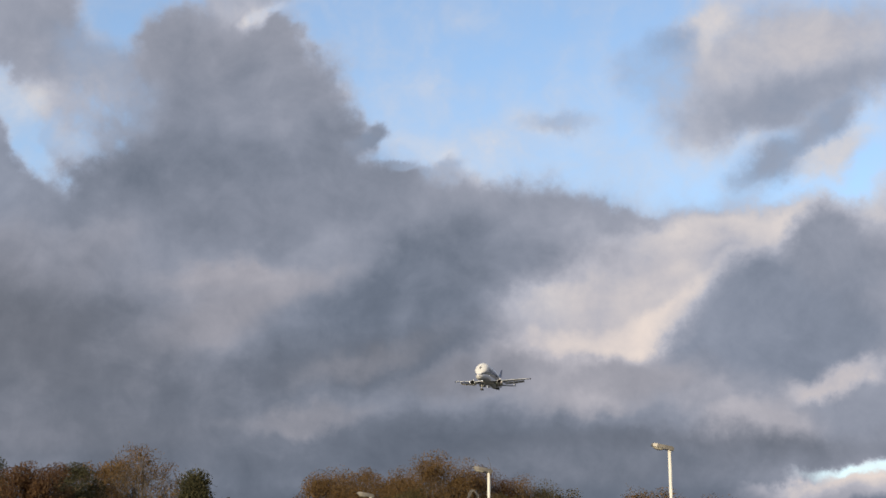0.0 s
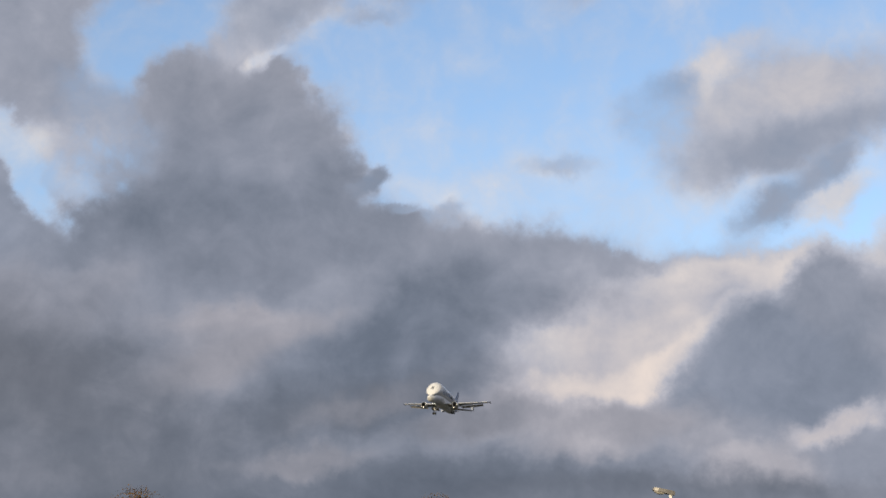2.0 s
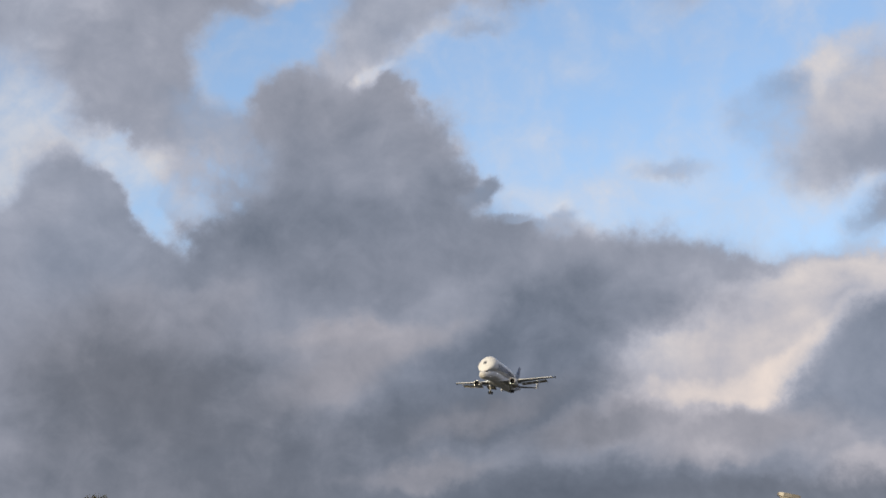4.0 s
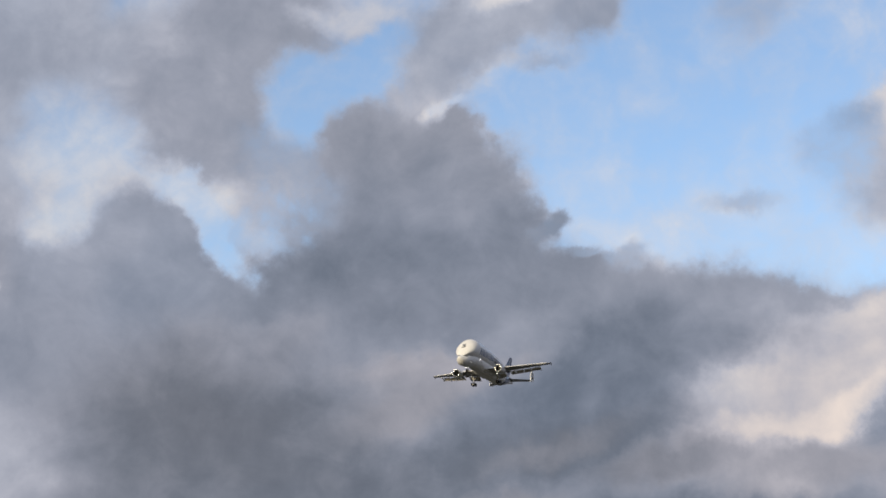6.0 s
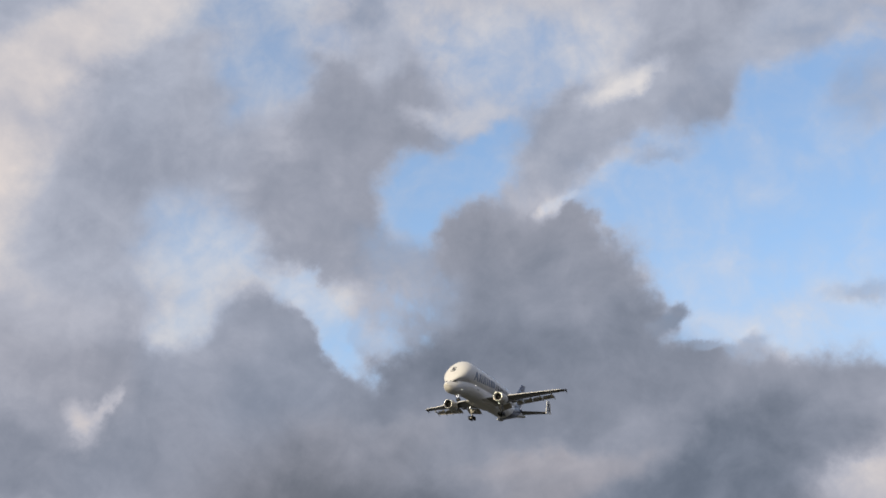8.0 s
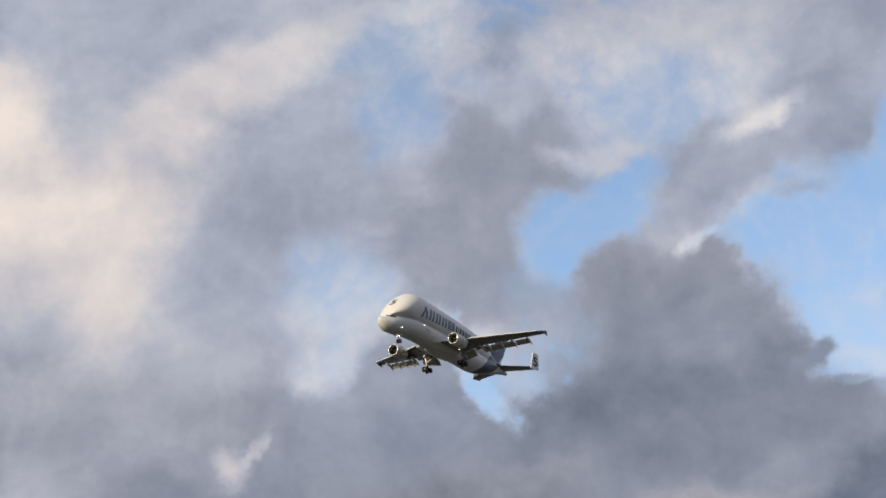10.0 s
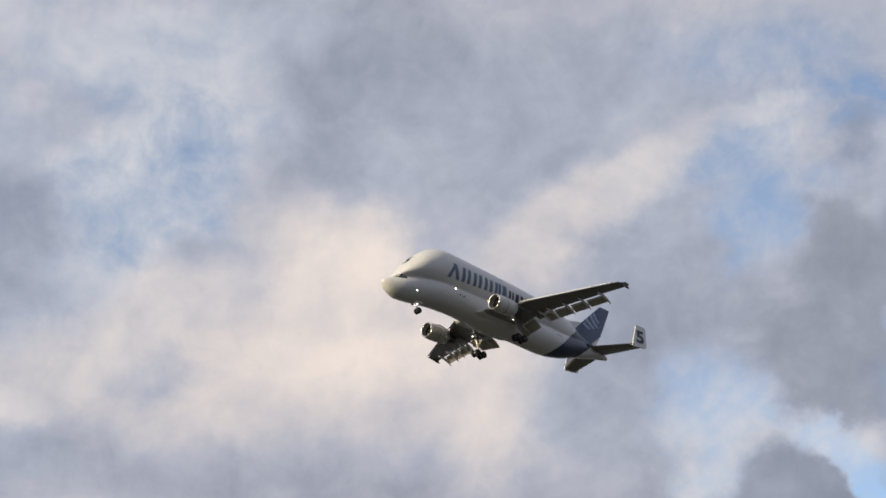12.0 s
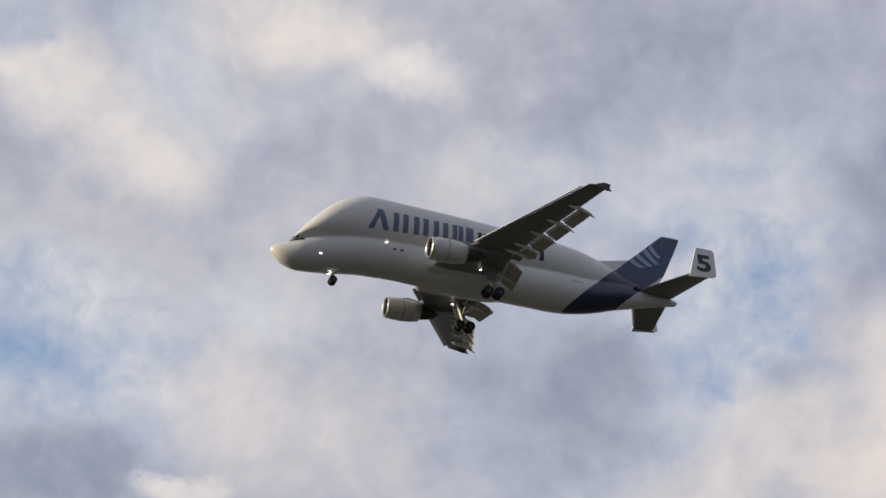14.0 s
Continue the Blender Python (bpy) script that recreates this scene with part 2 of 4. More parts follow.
TOWER = [
    (9.4, 21, 1.59, 1.63, 0, 0.46, 1, 0.6, 0.5),
    (6.1, 20.8, 1.24, 1.59, 0, 0.45, 1, 0.6, 0.5),
    (7.5, 19.4, 3.29, 2.39, 0, 0.42, 1, 0.6, 0.5),
    (5.6, 18.5, 2.29, 2.19, 0, 0.39, 1, 0.52, 0.5),
    (4.1, 17.3, 1.59, 1.59, 20, 0.34, 1, 0.45, 0.5),
    (11.7, 15.7, 2.99, 1.39, 18, 0.33, 1, 0.45, 0.5),
    (8.5, 17.2, 3.39, 2.39, 0, 0.34, 1, 0.45, 0.8),
    (7, 16.1, 4.58, 1.49, 0, 0.26, 1, 0.45, 0.8),
    (2.5, 17.5, 0.76, 0.4, 25, 0.34, 0.8, 0.3, 0.6),
    (6.5, 22.1, 0.52, 0.32, 50, 0.84, 0.55, 0.45, 0.95),
    (5.9, 22.5, 0.4, 0.18, 20, 0.84, 0.5, 0.45, 0.95),
]
FOLDS_EAST = [
    (8, 14.9, 5.18, 1.2, 5, 0.32, 1, 0.52, 0.9),
    (14.1, 13.3, 2.19, 1.1, 0, 0.46, 1, 0.68, 0.8),
    (12.4, 13.8, 1.2, 0.8, 30, 0.42, 1, 0.68, 0.8),
    (7.4, 12.7, 2.59, 0.48, 8, 0.52, 1, 1, 0.8),
    (5.7, 12.1, 1.99, 0.6, 20, 0.49, 1, 1, 0.8),
    (8.3, 11.1, 2.79, 1.1, 22, 0.43, 1, 1, 0.8),
    (-0.6, 13.1, 2.99, 1.59, 25, 0.27, 1, 0.44, 0.8),
    (2.9, 12.1, 3.59, 1, 25, 0.26, 1, 0.36, 0.8),
    (0.5, 11.1, 2.59, 1, 20, 0.26, 1, 0.36, 0.8),
]
BASE_EAST = [
    (14.8, 11.1, 3.59, 1, 5, 0.23, 1, 0.61, 0.8),
    (4.9, 9.4, 6.57, 1, 12, 0.16, 1, 0.61, 0.9),
    (13.7, 8.3, 5.38, 1.59, 0, 0.22, 1, 0.87, 0.9),
    (4.9, 7, 10.36, 1.1, 0, 0.14, 1, 0.61, 0.9),
    (-6, 6.7, 8.37, 0.64, 0, 0.2, 1, 0.87, 0.8),
    (2.9, 10, 2.39, 0.5, 20, 0.29, 1, 1, 0.9),
    (5.7, 7.4, 1.79, 0.44, 12, 0.27, 1, 1, 0.8),
    (-1.1, 9.5, 1.99, 0.6, 10, 0.31, 1, 1, 0.9),
    (15.5, 10.9, 3.98, 2.19, 0, 0.19, 1, 1, 0.9),
]
HORIZON = [
    (5.7, 6.7, 9.96, 1.39, 0, 0.14, 1, 0.55, 0.9),
    (13.4, 7.2, 5.98, 1.2, 0, 0.24, 1, 0.85, 0.9),
    (-6.2, 6.1, 5.98, 0.8, 0, 0.25, 1, 0.65, 0.8),
    (-14.6, 5.9, 1.79, 0.36, 5, 0.78, 0.3, 0.65, 0.7),
    (-13.8, 5.2, 2.79, 0.56, 3, 0.93, 1, 1, 0.5),
    (4.9, 7.9, 2.19, 0.44, 10, 0.34, 1, 1, 0.8),
    (5.6, 4.8, 17.93, 0.7, 0, 0.12, 1, 0.55, 0.9),
]
CLOUDS = (CLEAR_EAST, VEILS_EAST, HIGH_CLOUD_EAST, CLEAR_MIDDLE, HEAPS_MIDDLE, HEAPS_MIDDLE_LEFT, LOW_MIDDLE, HIGH_CLOUD_MIDDLE, FIELD_WEST, GLOW_WEST, HEAPS_WEST, LOW_WEST, FIELD_FAR_WEST, GLOW_FAR_WEST, FIELD_LAST, BLUE_LAST, LOW_LAST, BANK_EAST, LIT_EAST, DARK_EAST, TOWER_SHOULDERS, TOWER, FOLDS_EAST, BASE_EAST, HORIZON)

SKY_GAIN = (0.226, 0.216, 0.222)

SUN_TURN, SUN_HEIGHT = 152.0, 12.0  # degrees to the left of north (+y), and above the horizon

world = bpy.data.worlds.new("evening_sky")
scene.world = world
world.use_nodes = True
wt = world.node_tree
wt.nodes.clear()


def wlink(a, b):
    wt.links.new(a, b)


def wmath(op, a, b=None, c=None):
    n = wt.nodes.new("ShaderNodeMath")
    n.operation = op
    for i, v in enumerate((a, b, c)):
        if v is None:
            continue
        if isinstance(v, (int, float)):
            n.inputs[i].default_value = v
        else:
            wlink(v, n.inputs[i])
    return n.outputs[0]


def wrange(v, a, b, c, d):
    n = wt.nodes.new("ShaderNodeMapRange")
    n.interpolation_type = "SMOOTHSTEP"
    wlink(v, n.inputs[0])
    for i, x in enumerate((a, b, c, d)):
        n.inputs[i + 1].default_value = x
    return n.outputs[0]


def wmix(kind, fac, a, b, blend="MIX"):
    n = wt.nodes.new("ShaderNodeMix")
    n.data_type = kind
    if kind == "RGBA":
        n.blend_type = blend
    ins = [s for s in n.inputs if s.enabled]
    for socket, v in zip(ins, (fac, a, b)):
        if isinstance(v, (int, float, tuple)):
            socket.default_value = v
        else:
            wlink(v, socket)
    return [s for s in n.outputs if s.enabled][0]


def wnoise(vec, scale, detail, rough, shift=0.0, distortion=0.0):
    m = wt.nodes.new("ShaderNodeMapping")
    m.inputs["Location"].default_value = (shift, shift * 0.7, -shift)
    wlink(vec, m.inputs["Vector"])
    n = wt.nodes.new("ShaderNodeTexNoise")
    n.inputs["Scale"].default_value = scale
    n.inputs["Detail"].default_value = detail
    n.inputs["Roughness"].default_value = rough
    n.inputs["Distortion"].default_value = distortion
    wlink(m.outputs[0], n.inputs["Vector"])
    return n


coord = wt.nodes.new("ShaderNodeTexCoord").outputs["Generated"]
sep = wt.nodes.new("ShaderNodeSeparateXYZ")
wlink(coord, sep.inputs[0])
turn_left = wmath("MULTIPLY", wmath("ARCTAN2", wmath("MULTIPLY", sep.outputs[0], -1.0), sep.outputs[1]), 180 / math.pi)
height = wmath("MULTIPLY", wmath("ARCSINE", sep.outputs[2]), 180 / math.pi)
plain = wt.nodes.new("ShaderNodeCombineXYZ")
wlink(turn_left, plain.inputs[0])
wlink(height, plain.inputs[1])


def warped(base, scale, detail, rough, amount, shift):
    """Moves the places in the sky about, so that cloud edges curl and fray."""
    n = wnoise(coord, scale, detail, rough, shift)
    off = wt.nodes.new("ShaderNodeVectorMath")
    off.operation = "SUBTRACT"
    wlink(n.outputs["Color"], off.inputs[0])
    off.inputs[1].default_value = (0.5, 0.5, 0.5)
    mad = wt.nodes.new("ShaderNodeVectorMath")
    mad.operation = "MULTIPLY_ADD"
    wlink(off.outputs[0], mad.inputs[0])
    mad.inputs[1].default_value = (amount, amount * 0.8, 0.0)
    wlink(base, mad.inputs[2])
    return mad.outputs[0]


sky_place = warped(warped(plain.outputs[0], 12.0, 8.0, 0.56, 3.6, 1.3), 40.0, 6.0, 0.62, 1.5, 4.1)

billow = wnoise(coord, 15.0, 8.0, 0.55, 2.2, 0.5).outputs["Fac"]
fine = wnoise(coord, 46.0, 6.0, 0.6, 5.0, 0.4).outputs["Fac"]
# the layers lie flat, so their folds are drawn out sideways
flat_fold = wt.nodes.new("ShaderNodeMapping")
flat_fold.inputs["Scale"].default_value = (1.0, 1.0, 1.7)
flat_fold.inputs["Rotation"].default_value = (0.0, 0.28, 0.0)
wlink(coord, flat_fold.inputs["Vector"])
streak = wnoise(flat_fold.outputs[0], 11.0, 7.0, 0.58, 7.9, 0.5).outputs["Fac"]

# away from the clouds named above: broken cloud, closing up towards the horizon
low_sky = wrange(height, 4.0, 19.0, 1.0, 0.0)
# unseen cloud added at the eye's back, denser and darker, to dim the aeroplane's flank
unseen_behind = wrange(sep.outputs[1], 0.25, -0.25, 0.0, 1.0)
open_cover = wmath("MULTIPLY_ADD", billow, 1.8, -0.30)
open_cover = wmath("MULTIPLY_ADD", low_sky, 0.55, open_cover)
open_cover = wmath("MULTIPLY_ADD", unseen_behind, 0.7, open_cover)
open_cover = wrange(open_cover, 0.02, 0.80, 0.0, 1.0)
open_tone = wmath("MULTIPLY_ADD", low_sky, -0.20, 0.62)
open_tone = wmath("MULTIPLY_ADD", unseen_behind, -0.12, open_tone)
start = wt.nodes.new("ShaderNodeCombineXYZ")
wlink(open_tone, start.inputs[0])
wlink(open_cover, start.inputs[1])
start.inputs[2].default_value = 0.5
# an even field of cloud over the part that the flight crosses
field = wmath("MULTIPLY", wrange(turn_left, 12.0, 20.0, 0.0, 1.0), wrange(turn_left, 78.0, 95.0, 1.0, 0.0))
field = wmath("MULTIPLY", field, wrange(height, 40.0, 55.0, 1.0, 0.0))
state = wmix("VECTOR", field, start.outputs[0], (0.66, 0.97, 0.55))

for rows in CLOUDS:
    for a, e, w, h, tilt, tone, cover, warmth, soft in rows:
        grow = 1.0 / (1.0 - 0.5 * soft)
        m = wt.nodes.new("ShaderNodeMapping")
        m.vector_type = "TEXTURE"
        m.inputs["Location"].default_value = (a, e, 0)
        m.inputs["Rotation"].default_value = (0, 0, radians(-tilt))
        m.inputs["Scale"].default_value = (grow * w / math.cos(radians(e)), grow * h, 1)
        wlink(sky_place, m.inputs["Vector"])
        g = wt.nodes.new("ShaderNodeTexGradient")
        g.gradient_type = "SPHERICAL"
        wlink(m.outputs[0], g.inputs[0])
        state = wmix("VECTOR", wrange(g.outputs["Fac"], 0.0, soft, 0.0, 1.0), state, (tone, cover, warmth))

parts = wt.nodes.new("ShaderNodeSeparateXYZ")
wlink(state, parts.inputs[0])
# cover breaks up most where it is thin
thin = wmath("SUBTRACT", 1.0, parts.outputs[1])
ragged = wmath("MULTIPLY_ADD", wmath("SUBTRACT", billow, 0.5), 1.3, wmath("MULTIPLY", wmath("SUBTRACT", fine, 0.5), 0.9))
cover_now = wmath("MULTIPLY_ADD", wmath("MULTIPLY", ragged, wrange(thin, 0.0, 0.35, 0.08, 1.0)), 0.75, parts.outputs[1])
cover_now = wrange(cover_now, -0.12, 1.0, 0.04, 1.0)
# folds within the cloud
tone_now = wmath("MULTIPLY_ADD", wmath("SUBTRACT", streak, 0.5), 0.24, parts.outputs[0])
tone_now = wmath("MULTIPLY_ADD", wmath("SUBTRACT", billow, 0.5), 0.34, tone_now)
tone_now = wmath("MULTIPLY_ADD", wmath("SUBTRACT", fine, 0.5), 0.20, tone_now)


def linear(r, g, b):
    """A colour given as 0 to 255 steps of a picture, as light."""
    return tuple(((v / 255 + 0.055) / 1.055) ** 2.4 for v in (r, g, b)) + (1.0,)


ramp = wt.nodes.new("ShaderNodeValToRGB")
els = ramp.color_ramp.elements
els[0].position, els[0].color = 0.0, linear(86, 93, 105)
els[1].position, els[1].color = 1.0, linear(238, 226, 217)
for p, c in ((0.20, (112, 118, 130)), (0.35, (136, 140, 152)), (0.50, (157, 159, 170)), (0.65, (182, 182, 191)), (0.80, (209, 203, 203))):
    els.new(p).color = linear(*c)
wlink(tone_now, ramp.inputs[0])
tint = wmix("RGBA", parts.outputs[2], (0.885, 0.99, 1.10, 1), (1.035, 1.0, 0.985, 1))
cloud = wmix("RGBA", 1.0, ramp.outputs[0], tint, "MULTIPLY")

sky = wt.nodes.new("ShaderNodeTexSky")
sky.sky_type = "NISHITA"
sky.sun_disc = False
sky.sun_elevation = radians(SUN_HEIGHT)
sky.sun_rotation = radians(360 - SUN_TURN)
sky.air_density, sky.dust_density, sky.ozone_density = 1.0, 0.6, 2.0
blue = wmix("RGBA", 1.0, sky.outputs[0], (*SKY_GAIN, 1), "MULTIPLY")
back = wt.nodes.new("ShaderNodeBackground")
back.inputs["Strength"].default_value = 1.0
wlink(wmix("RGBA", cover_now, blue, cloud), back.inputs["Color"])
wout = wt.nodes.new("ShaderNodeOutputWorld")
wlink(back.outputs[0], wout.inputs[0])

sun = new("sun", bpy.data.lights.new("sun", "SUN"))
sun.data.energy, sun.data.angle, sun.data.color = 5.0, radians(0.6), (1.0, 0.86, 0.62)
_a, _e = radians(SUN_TURN), radians(SUN_HEIGHT)
sun.matrix_world = look((-math.sin(_a) * math.cos(_e) * 300, math.cos(_a) * math.cos(_e) * 300, math.sin(_e) * 300), (0, 0, 0))


# ---- materials ----
def material(name, colour, rough=0.5, metal=0.0, grain=0.0, scale=6.0, bump=0.0, coat=0.0):
    """A painted or metal surface with stains at two scales and fine relief."""
    m = bpy.data.materials.new(name)
    m.use_nodes = True
    nt = m.node_tree
    b = nt.nodes["Principled BSDF"]
    b.inputs["Roughness"].default_value = rough
    b.inputs["Metallic"].default_value = metal
    b.inputs["Coat Weight"].default_value = coat
    b.inputs["Base Color"].default_value = (*colour, 1)
    if grain or bump:
        tc = nt.nodes.new("ShaderNodeTexCoord")
        a = nt.nodes.new("ShaderNodeTexNoise")
        a.inputs["Scale"].default_value, a.inputs["Detail"].default_value = scale, 6
        nt.links.new(tc.outputs["Object"], a.inputs["Vector"])
        c = nt.nodes.new("ShaderNodeTexNoise")
        c.inputs["Scale"].default_value, c.inputs["Detail"].default_value = scale * 0.12, 3
        nt.links.new(tc.outputs["Object"], c.inputs["Vector"])
        add = nt.nodes.new("ShaderNodeMath")
        add.operation = "ADD"
        nt.links.new(a.outputs["Fac"], add.inputs[0])
        nt.links.new(c.outputs["Fac"], add.inputs[1])
        mr = nt.nodes.new("ShaderNodeMapRange")
        mr.inputs[1].default_value, mr.inputs[2].default_value = 0.7, 1.3
        mr.inputs[3].default_value, mr.inputs[4].default_value = 1 - grain, 1 + grain
        nt.links.new(add.outputs[0], mr.inputs[0])
        mul = nt.nodes.new("ShaderNodeMix")
        mul.data_type, mul.blend_type = "RGBA", "MULTIPLY"
        mul.inputs["Factor"].default_value = 1.0
        mul.inputs["A"].default_value = (*colour, 1)
        nt.links.new(mr.outputs[0], mul.inputs["B"])
        nt.links.new(mul.outputs["Result"], b.inputs["Base Color"])
        if bump:
            bp = nt.nodes.new("ShaderNodeBump")
            bp.inputs["Strength"].default_value, bp.inputs["Distance"].default_value = bump, 0.02
            nt.links.new(a.outputs["Fac"], bp.inputs["Height"])
            nt.links.new(bp.outputs[0], b.inputs["Normal"])
    return m


def island_material(name, colours, rough=0.75, through_light=0.25):
    """Leaves: each one takes its own colour from a few."""
    m = bpy.data.materials.new(name)
    m.use_nodes = True
    nt = m.node_tree
    b = nt.nodes["Principled BSDF"]
    b.inputs["Roughness"].default_value = rough
    g = nt.nodes.new("ShaderNodeNewGeometry")
    r = nt.nodes.new("ShaderNodeValToRGB")
    r.color_ramp.elements[0].color = (*colours[0], 1)
    r.color_ramp.elements[1].color = (*colours[-1], 1)
    for i, c in enumerate(colours[1:-1], 1):
        r.color_ramp.elements.new(i / (len(colours) - 1)).color = (*c, 1)
    nt.links.new(g.outputs["Random Per Island"], r.inputs[0])
    nt.links.new(r.outputs[0], b.inputs["Base Color"])
    t = nt.nodes.new("ShaderNodeBsdfTranslucent")
    nt.links.new(r.outputs[0], t.inputs["Color"])
    mx = nt.nodes.new("ShaderNodeMixShader")
    mx.inputs[0].default_value = through_light
    nt.links.new(b.outputs[0], mx.inputs[1])
    nt.links.new(t.outputs[0], mx.inputs[2])
    nt.links.new(mx.outputs[0], nt.nodes["Material Output"].inputs["Surface"])
    return m


def livery(name, white, blue_low, blue_high):
    """Aircraft paint: white body with a slanting dark blue band round the tail, and faint panel seams."""
    m = material(name, white, 0.38, 0.0, 0.05, 1.5, 0.0, 0.25)
    nt = m.node_tree
    b = nt.nodes["Principled BSDF"]
    base = b.inputs["Base Color"].links[0].from_socket
    tc = nt.nodes.new("ShaderNodeTexCoord")
    s = nt.nodes.new("ShaderNodeSeparateXYZ")
    nt.links.new(tc.outputs["Object"], s.inputs[0])

    def mth(op, a, c, d=None):
        n = nt.nodes.new("ShaderNodeMath")
        n.operation = op
        for i, v in enumerate((a, c, d)):
            if v is None:
                continue
            if isinstance(v, (int, float)):
                n.inputs[i].default_value = v
            else:
                nt.links.new(v, n.inputs[i])
        return n.outputs[0]
    aft = mth("MULTIPLY", s.outputs[0], -1.0)
    front = mth("GREATER_THAN", mth("MULTIPLY_ADD", s.outputs[2], -1.08, aft), 40.35)
    rear = mth("LESS_THAN", mth("MULTIPLY_ADD", s.outputs[2], -1.19, aft), 46.25)
    band = mth("MULTIPLY", front, rear)
    hi = nt.nodes.new("ShaderNodeMapRange")
    hi.inputs[1].default_value, hi.inputs[2].default_value = 2.5, 5.5
    nt.links.new(s.outputs[2], hi.inputs[0])
    bl = nt.nodes.new("ShaderNodeMix")
    bl.data_type = "RGBA"
    nt.links.new(hi.outputs[0], bl.inputs["Factor"])
    bl.inputs["A"].default_value, bl.inputs["B"].default_value = (*blue_low, 1), (*blue_high, 1)
    # seams across the hull every 2.6 m
    seam = mth("LESS_THAN", mth("FRACT", mth("MULTIPLY", aft, 1 / 2.65), None), 0.014)
    sm = nt.nodes.new("ShaderNodeMix")
    sm.data_type = "RGBA"
    nt.links.new(mth("MULTIPLY", seam, 0.16), sm.inputs["Factor"])
    nt.links.new(base, sm.inputs["A"])
    sm.inputs["B"].default_value = (0.2, 0.2, 0.2, 1)
    mx = nt.nodes.new("ShaderNodeMix")
    mx.data_type = "RGBA"
    nt.links.new(band, mx.inputs["Factor"])
    nt.links.new(sm.outputs["Result"], mx.inputs["A"])
    nt.links.new(bl.outputs["Result"], mx.inputs["B"])
    nt.links.new(mx.outputs["Result"], b.inputs["Base Color"])
    return m


def glowing(name, colour, power):
    m = bpy.data.materials.new(name)
    m.use_nodes = True
    b = m.node_tree.nodes["Principled BSDF"]
    b.inputs["Base Color"].default_value = (*colour, 1)
    b.inputs["Emission Color"].default_value = (*colour, 1)
    b.inputs["Emission Strength"].default_value = power
    return m


HULL = livery("white_and_blue_aircraft_paint", (0.64, 0.63, 0.61), (0.011, 0.020, 0.058), (0.015, 0.036, 0.105))
GREY_PAINT = material("grey_wing_paint", (0.19, 0.185, 0.18), 0.42, 0.0, 0.12, 2.0)
FLAP_PAINT = material("light_grey_flap_paint", (0.36, 0.33, 0.28), 0.45, 0.0, 0.15, 2.0)
# paleness puts the sun on the slats into the colour; vanes and fairings share it
SUNLIT_PALE = material("sunlit_pale_paint", (0.70, 0.69, 0.66), 0.40, 0.1, 0.06, 3.0)
COWL_PAINT = material("pale_cowl_paint", (0.60, 0.58, 0.54), 0.38, 0.0, 0.06, 2.5)
LIP_METAL = material("polished_lip", (0.62, 0.61, 0.60), 0.36, 1.0, 0.04, 4.0)
DARK_METAL = material("dark_engine_metal", (0.06, 0.055, 0.05), 0.5, 0.6, 0.3, 5.0)
FAN_METAL = material("fan_blades", (0.022, 0.022, 0.025), 0.4, 0.7, 0.2, 5.0)
GEAR_PAINT = material("gear_leg_paint", (0.62, 0.60, 0.55), 0.4, 0.2, 0.15, 8.0)
TYRE = material("tyre_rubber", (0.018, 0.018, 0.018), 0.85, 0.0, 0.3, 9.0, 0.3)
HUB = material("wheel_hub", (0.10, 0.10, 0.10), 0.45, 0.5, 0.1, 9.0)
WINDSCREEN = material("dark_cockpit_glass", (0.012, 0.013, 0.016), 0.12, 0.0, 0.1, 4.0)
BLUE_MARK = material("slate_blue_marking", (0.11, 0.150, 0.235), 0.5, 0.0, 0.08, 3.0)
DARK_MARK = material("near_black_marking", (0.018, 0.022, 0.035), 0.5, 0.0, 0.08, 3.0)
PALE_BLUE = material("pale_blue_marking", (0.27, 0.34, 0.45), 0.45, 0.0, 0.12, 2.0)
MID_BLUE = material("mid_blue_marking", (0.05, 0.11, 0.26), 0.45, 0.0, 0.12, 2.0)
LAMP_GLOW = glowing("landing_lamp", (1.0, 0.95, 0.85), 7.0)
POLE_PAINT = material("off_white_pole_paint", (0.74, 0.71, 0.64), 0.5, 0.0, 0.08, 4.0)
LAMP_SHELL = material("grey_lamp_shell", (0.20, 0.185, 0.165), 0.45, 0.3, 0.15, 9.0)
LAMP_BOWL = material("lamp_bowl", (0.30, 0.28, 0.24), 0.2, 0.0, 0.2, 9.0)
BARK = material("bark", (0.10, 0.075, 0.05), 0.9, 0.0, 0.35, 4.0, 0.6)
GRASS = material("grass", (0.045, 0.046, 0.036), 0.95, 0.0, 0.4, 0.6, 0.5)
TILE_RED = material("brown_roof_tile", (0.060, 0.042, 0.036), 0.8, 0.0, 0.25, 5.0, 0.4)
RENDER_WALL = material("pale_render", (0.55, 0.52, 0.47), 0.85, 0.0, 0.1, 3.0, 0.2)
WINDOW_GLASS = material("window_glass", (0.03, 0.035, 0.04), 0.08)
DULL_STEEL = material("dull_steel", (0.12, 0.11, 0.10), 0.55, 0.5, 0.2, 8.0)
LEAF_OLIVE = island_material("olive_leaves", ((0.040, 0.037, 0.012), (0.066, 0.052, 0.017), (0.096, 0.066, 0.021)))
LEAF_BROWN = island_material("brown_leaves", ((0.070, 0.042, 0.014), (0.120, 0.068, 0.022), (0.175, 0.096, 0.030)))
LEAF_RUSSET = island_material("russet_leaves", ((0.055, 0.027, 0.012), (0.090, 0.042, 0.016), (0.120, 0.062, 0.021)))
LEAF_GREEN = island_material("dark_green_leaves", ((0.028, 0.030, 0.013), (0.044, 0.043, 0.016), (0.068, 0.058, 0.020)))


